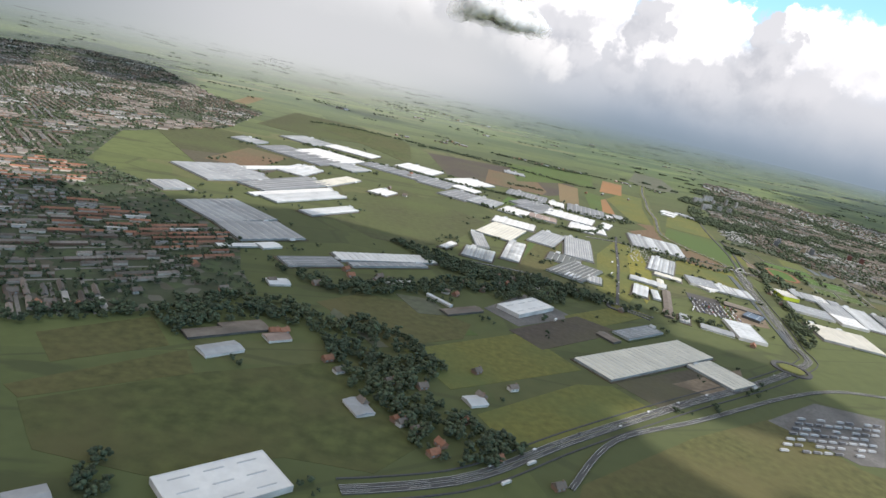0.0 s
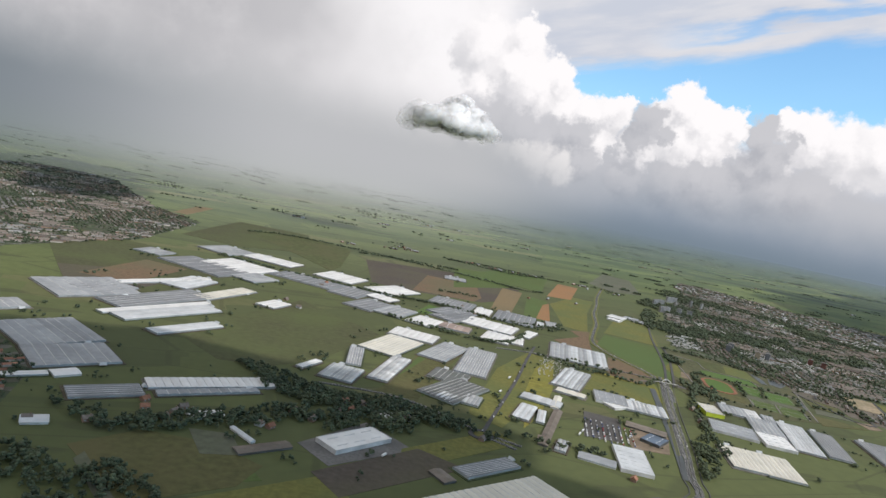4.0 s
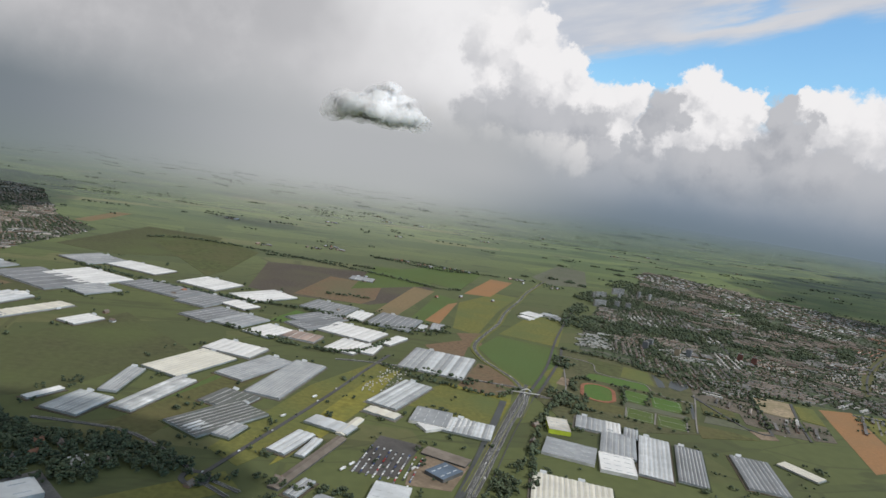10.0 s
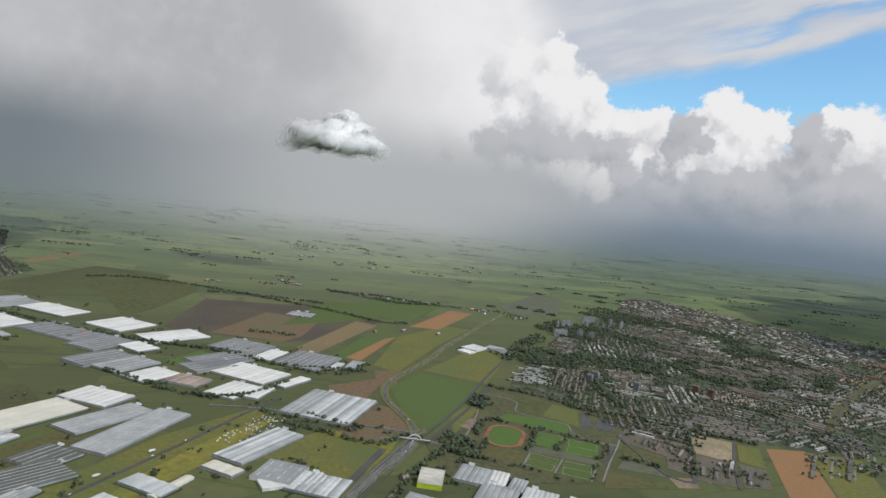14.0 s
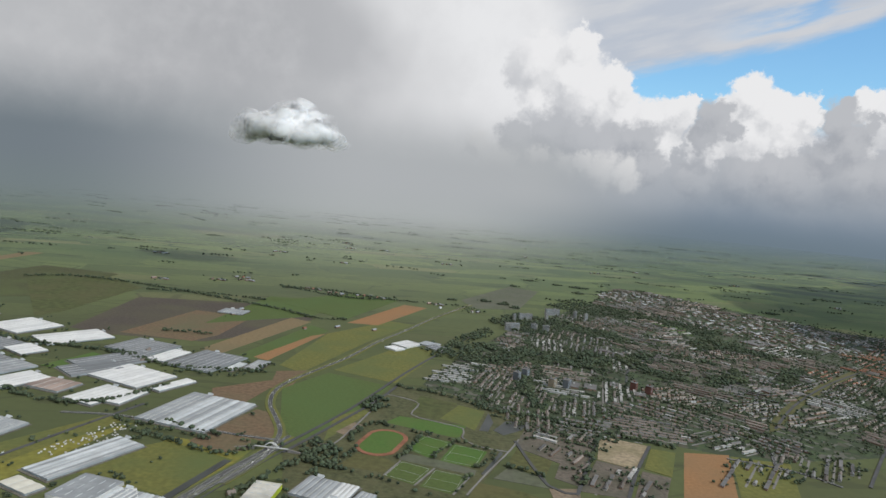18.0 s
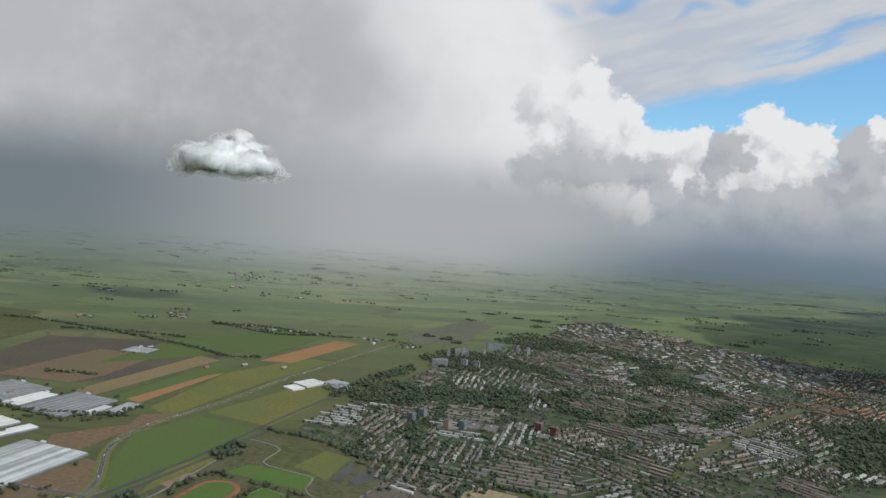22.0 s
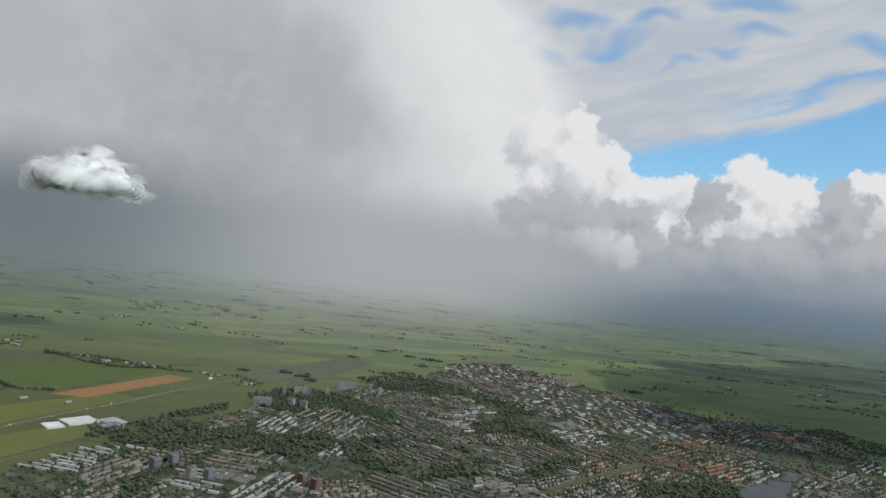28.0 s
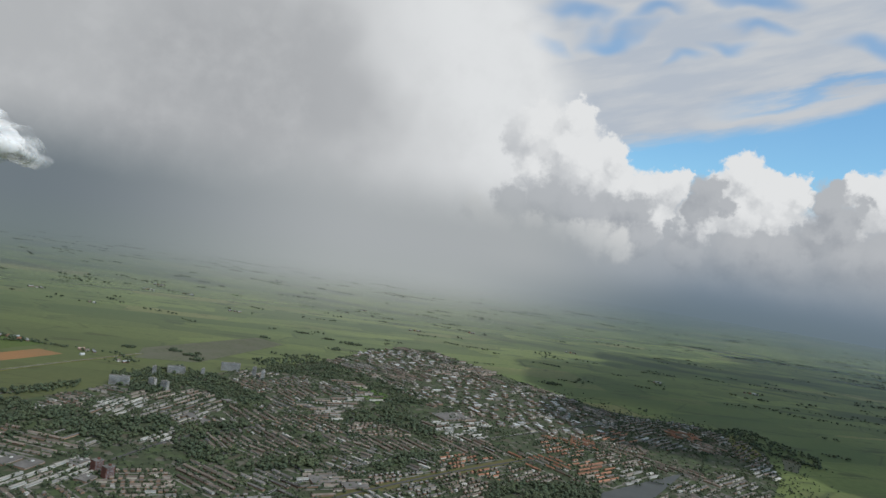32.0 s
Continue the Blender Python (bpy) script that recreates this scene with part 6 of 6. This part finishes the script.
cottage(82, 453, 38, "red", "orange-tiled brick house among garden trees")
cottage(93, 454, -52, "brown", "brown-tiled brick house among garden trees")
cottage(-109, 305, 45, "white", "white-walled house among garden trees")
cottage(-133, 275, 30, "brown", "brown-tiled brick house among garden trees")
cottage(-124, 277, 38, "red", "orange-tiled brick house among garden trees")
cottage(-136, 271, -52, "red", "orange-tiled brick house among garden trees")
cottage(-151, 279, 45, "brown", "brown-tiled brick house among garden trees")
cottage(-56, 355, 30, "white", "white-walled house among garden trees")
cottage(-75, 329, 38, "brown", "brown-tiled brick house among garden trees")
cottage(-98, 357, -52, "red", "orange-tiled brick house among garden trees")
cottage(56, 216, 45, "red", "orange-tiled brick house among garden trees")
cottage(77, 206, 30, "brown", "brown-tiled brick house among garden trees")
cottage(-7, 700, 70, "brown", "brown-tiled brick house among garden trees")
cottage(10, 677, -20, "white", "white-walled house among garden trees")
cottage(-20, 401, 60, "red", "orange-tiled brick house among garden trees")
cottage(1, 400, 40, "brown", "brown-tiled brick house among garden trees")
cottage(-1, 392, 70, "brown", "brown-tiled brick house among garden trees")
cottage(43, 396, -20, "white", "white-walled house among garden trees")
cottage(49, 395, 60, "red", "orange-tiled brick house among garden trees")
cottage(56, 422, 40, "brown", "brown-tiled brick house among garden trees")
cottage(68, 415, 70, "brown", "brown-tiled brick house among garden trees")
cottage(80, 434, -20, "white", "white-walled house among garden trees")
cottage(87, 440, 60, "red", "orange-tiled brick house among garden trees")
cottage(121, 442, 40, "brown", "brown-tiled brick house among garden trees")
cottage(167, 432, 70, "brown", "brown-tiled brick house among garden trees")
cottage(206, 450, -20, "white", "white-walled house among garden trees")
cottage(254, 413, 60, "red", "orange-tiled brick house among garden trees")
cottage(356, 582, 40, "brown", "brown-tiled brick house among garden trees")
cottage(350, 551, 70, "brown", "brown-tiled brick house among garden trees")
cottage(12, 801, -20, "white", "white-walled house among garden trees")
cottage(14, 822, 60, "red", "orange-tiled brick house among garden trees")
cottage(188, 802, 40, "brown", "brown-tiled brick house among garden trees")
cottage(175, 836, 70, "brown", "brown-tiled brick house among garden trees")
cottage(280, 998, 60, "red", "orange-tiled brick house among garden trees")
lorry(235.6, 472.1, 0.55, 62, "white box lorry on the road")
lorry(239.5, 479.5, 0.55, 62, "white box lorry on the road")
lorry(188.7, 531.9, 0.55, 62, "white box lorry on the road")
lorry(200.7, 573.0, 0.55, 62, "white box lorry on the road")
lorry(273.6, 485.0, 0.55, 62, "white box lorry on the road")
lorry(111.2, 385.1, 0.55, 62, "white box lorry on the road")
lorry(57.5, 202.4, 0.6, 40, "white box lorry on the road")
lorry(69.1, 217.9, 0.6, 40, "white box lorry on the road")
works(883, 1223, 40, 28, 40, 1.5, BITUMEN)
works(725, 1164, 16, 9, -30, 1.5, BITUMEN)
works(650, 1130, 22, 8, -30, 1.5, BITUMEN)
works(682, 1131, 12, 10, -30, 1.5, BITUMEN)
works(796, 954, 24, 16, 30, 1.5, BITUMEN)
works(821, 952, 20, 12, 30, 1.5, BITUMEN)
works(646, 1055, 30, 8, -28, 1.5, BITUMEN)
works(581, 886, 18, 10, 80, 1.5, BITUMEN)
works(597, 886, 18, 12, 80, 1.5, BITUMEN)
works(623, 904, 14, 8, 80, 1.5, BITUMEN)
works(644, 879, 12, 10, 80, 1.5, BITUMEN)
barn(357, 1031, 6.0, 3.0, 60, "grey", "light metal-roofed shed on a paved yard")
barn(313, 1025, 7.2, 3.0, 60, "grey", "light metal-roofed shed on a paved yard")
barn(422, 1230, 5.4, 2.4, 60, "pale", "light metal-roofed shed on a paved yard")
barn(180, 1034, 8.4, 4.8, 70, "grey", "light metal-roofed shed on a paved yard")
barn(178, 1065, 7.2, 4.2, 70, "grey", "light metal-roofed shed on a paved yard")


# ---- roundabouts, bridge and yards ----
def roundabout(x, y, radius):
    ring = [Vector((x + radius * math.cos(a), y + radius * math.sin(a), 0)) for a in np.linspace(0, 2 * math.pi, 41)]
    ob = new("roundabout", ribbon(ring, 0, 2.8, 0.72, TARMAC, "roundabout"))
    tagged(ob, "grey asphalt roundabout with a grassy middle", "roundabout", kind="structure")
    v = [(p.x + (x - p.x) * 0.3, p.y + (y - p.y) * 0.3, 0.7) for p in ring[:-1]]
    child("island", mesh_of("island", v, [tuple(range(len(v)))], FIELD_TONES["olive"]), ob)


def footbridge(x, y, turn):
    ob = thing("footbridge", x, y, turn, "white arched cycle bridge over the main road", "bridge")
    child("deck", mesh_of("deck", *box_data(-11, 11, -0.6, 0.6, 2.3, 2.6), WALL_LIGHT), ob)
    for s in (-1, 1):
        pts = [Vector((a, 0, 2.4 + 3.2 * (1 - (a / 5.0) ** 2))) for a in np.linspace(-5, 5, 21)]
        v, f = [], []
        for k, p in enumerate(pts):
            for dx, dz in ((-0.15, -0.15), (0.15, -0.15), (0.15, 0.15), (-0.15, 0.15)):
                v.append((p.x, dx, p.z + dz))
            if k:
                a, b = 4 * k - 4, 4 * k
                f += [(a + q, a + (q + 1) % 4, b + (q + 1) % 4, b + q) for q in range(4)]
        child("arch", mesh_of("arch", v, f, CAR_PAINTS[0]), ob, y=s * 0.7)
        child("ramp", mesh_of("ramp", [(0, -0.6, 2.5), (14, -0.6, 0.1), (14, 0.6, 0.1), (0, 0.6, 2.5), (0, -0.6, 0), (0, 0.6, 0)], [(0, 1, 2, 3), (0, 4, 1), (3, 2, 5), (0, 3, 5, 4)], PAVING), ob, x=s * 11, turn=0 if s > 0 else 180)


roundabout(167, 440, 6.5)
roundabout(265, 383, 11)
footbridge(357, 647, 1)
# Rows of trailers on the lorry park.
for i in range(7):
    for j in range(9):
        if crng.random() < 0.8:
            q = Vector((227, 310)) + Vector((6.16, 1.21)) * (j + 0.5) + Vector((-5.18, -6.54)) * (i + 0.5)
            lorry(q.x, q.y, 0.25, 11, "grey lorry trailer parked on a grey yard")
# Small tunnels and huts of the garden plots.
BITS = []
for q in scatter([(227, 600), (243, 667), (263, 667), (248, 598)], 3.2, 0.8):
    BITS.append((HOUSE_MESH[("white", 0)][0], pose(*q, 0.3, 0, 0, crng.uniform(60, 75)) @ Matrix.Diagonal((0.35, 0.35, 0.5, 1))))
tagged(new("garden_huts", merged("garden_huts", BITS, PLASTER)), "small white huts and tunnels on garden plots", "huts", kind="stuff")
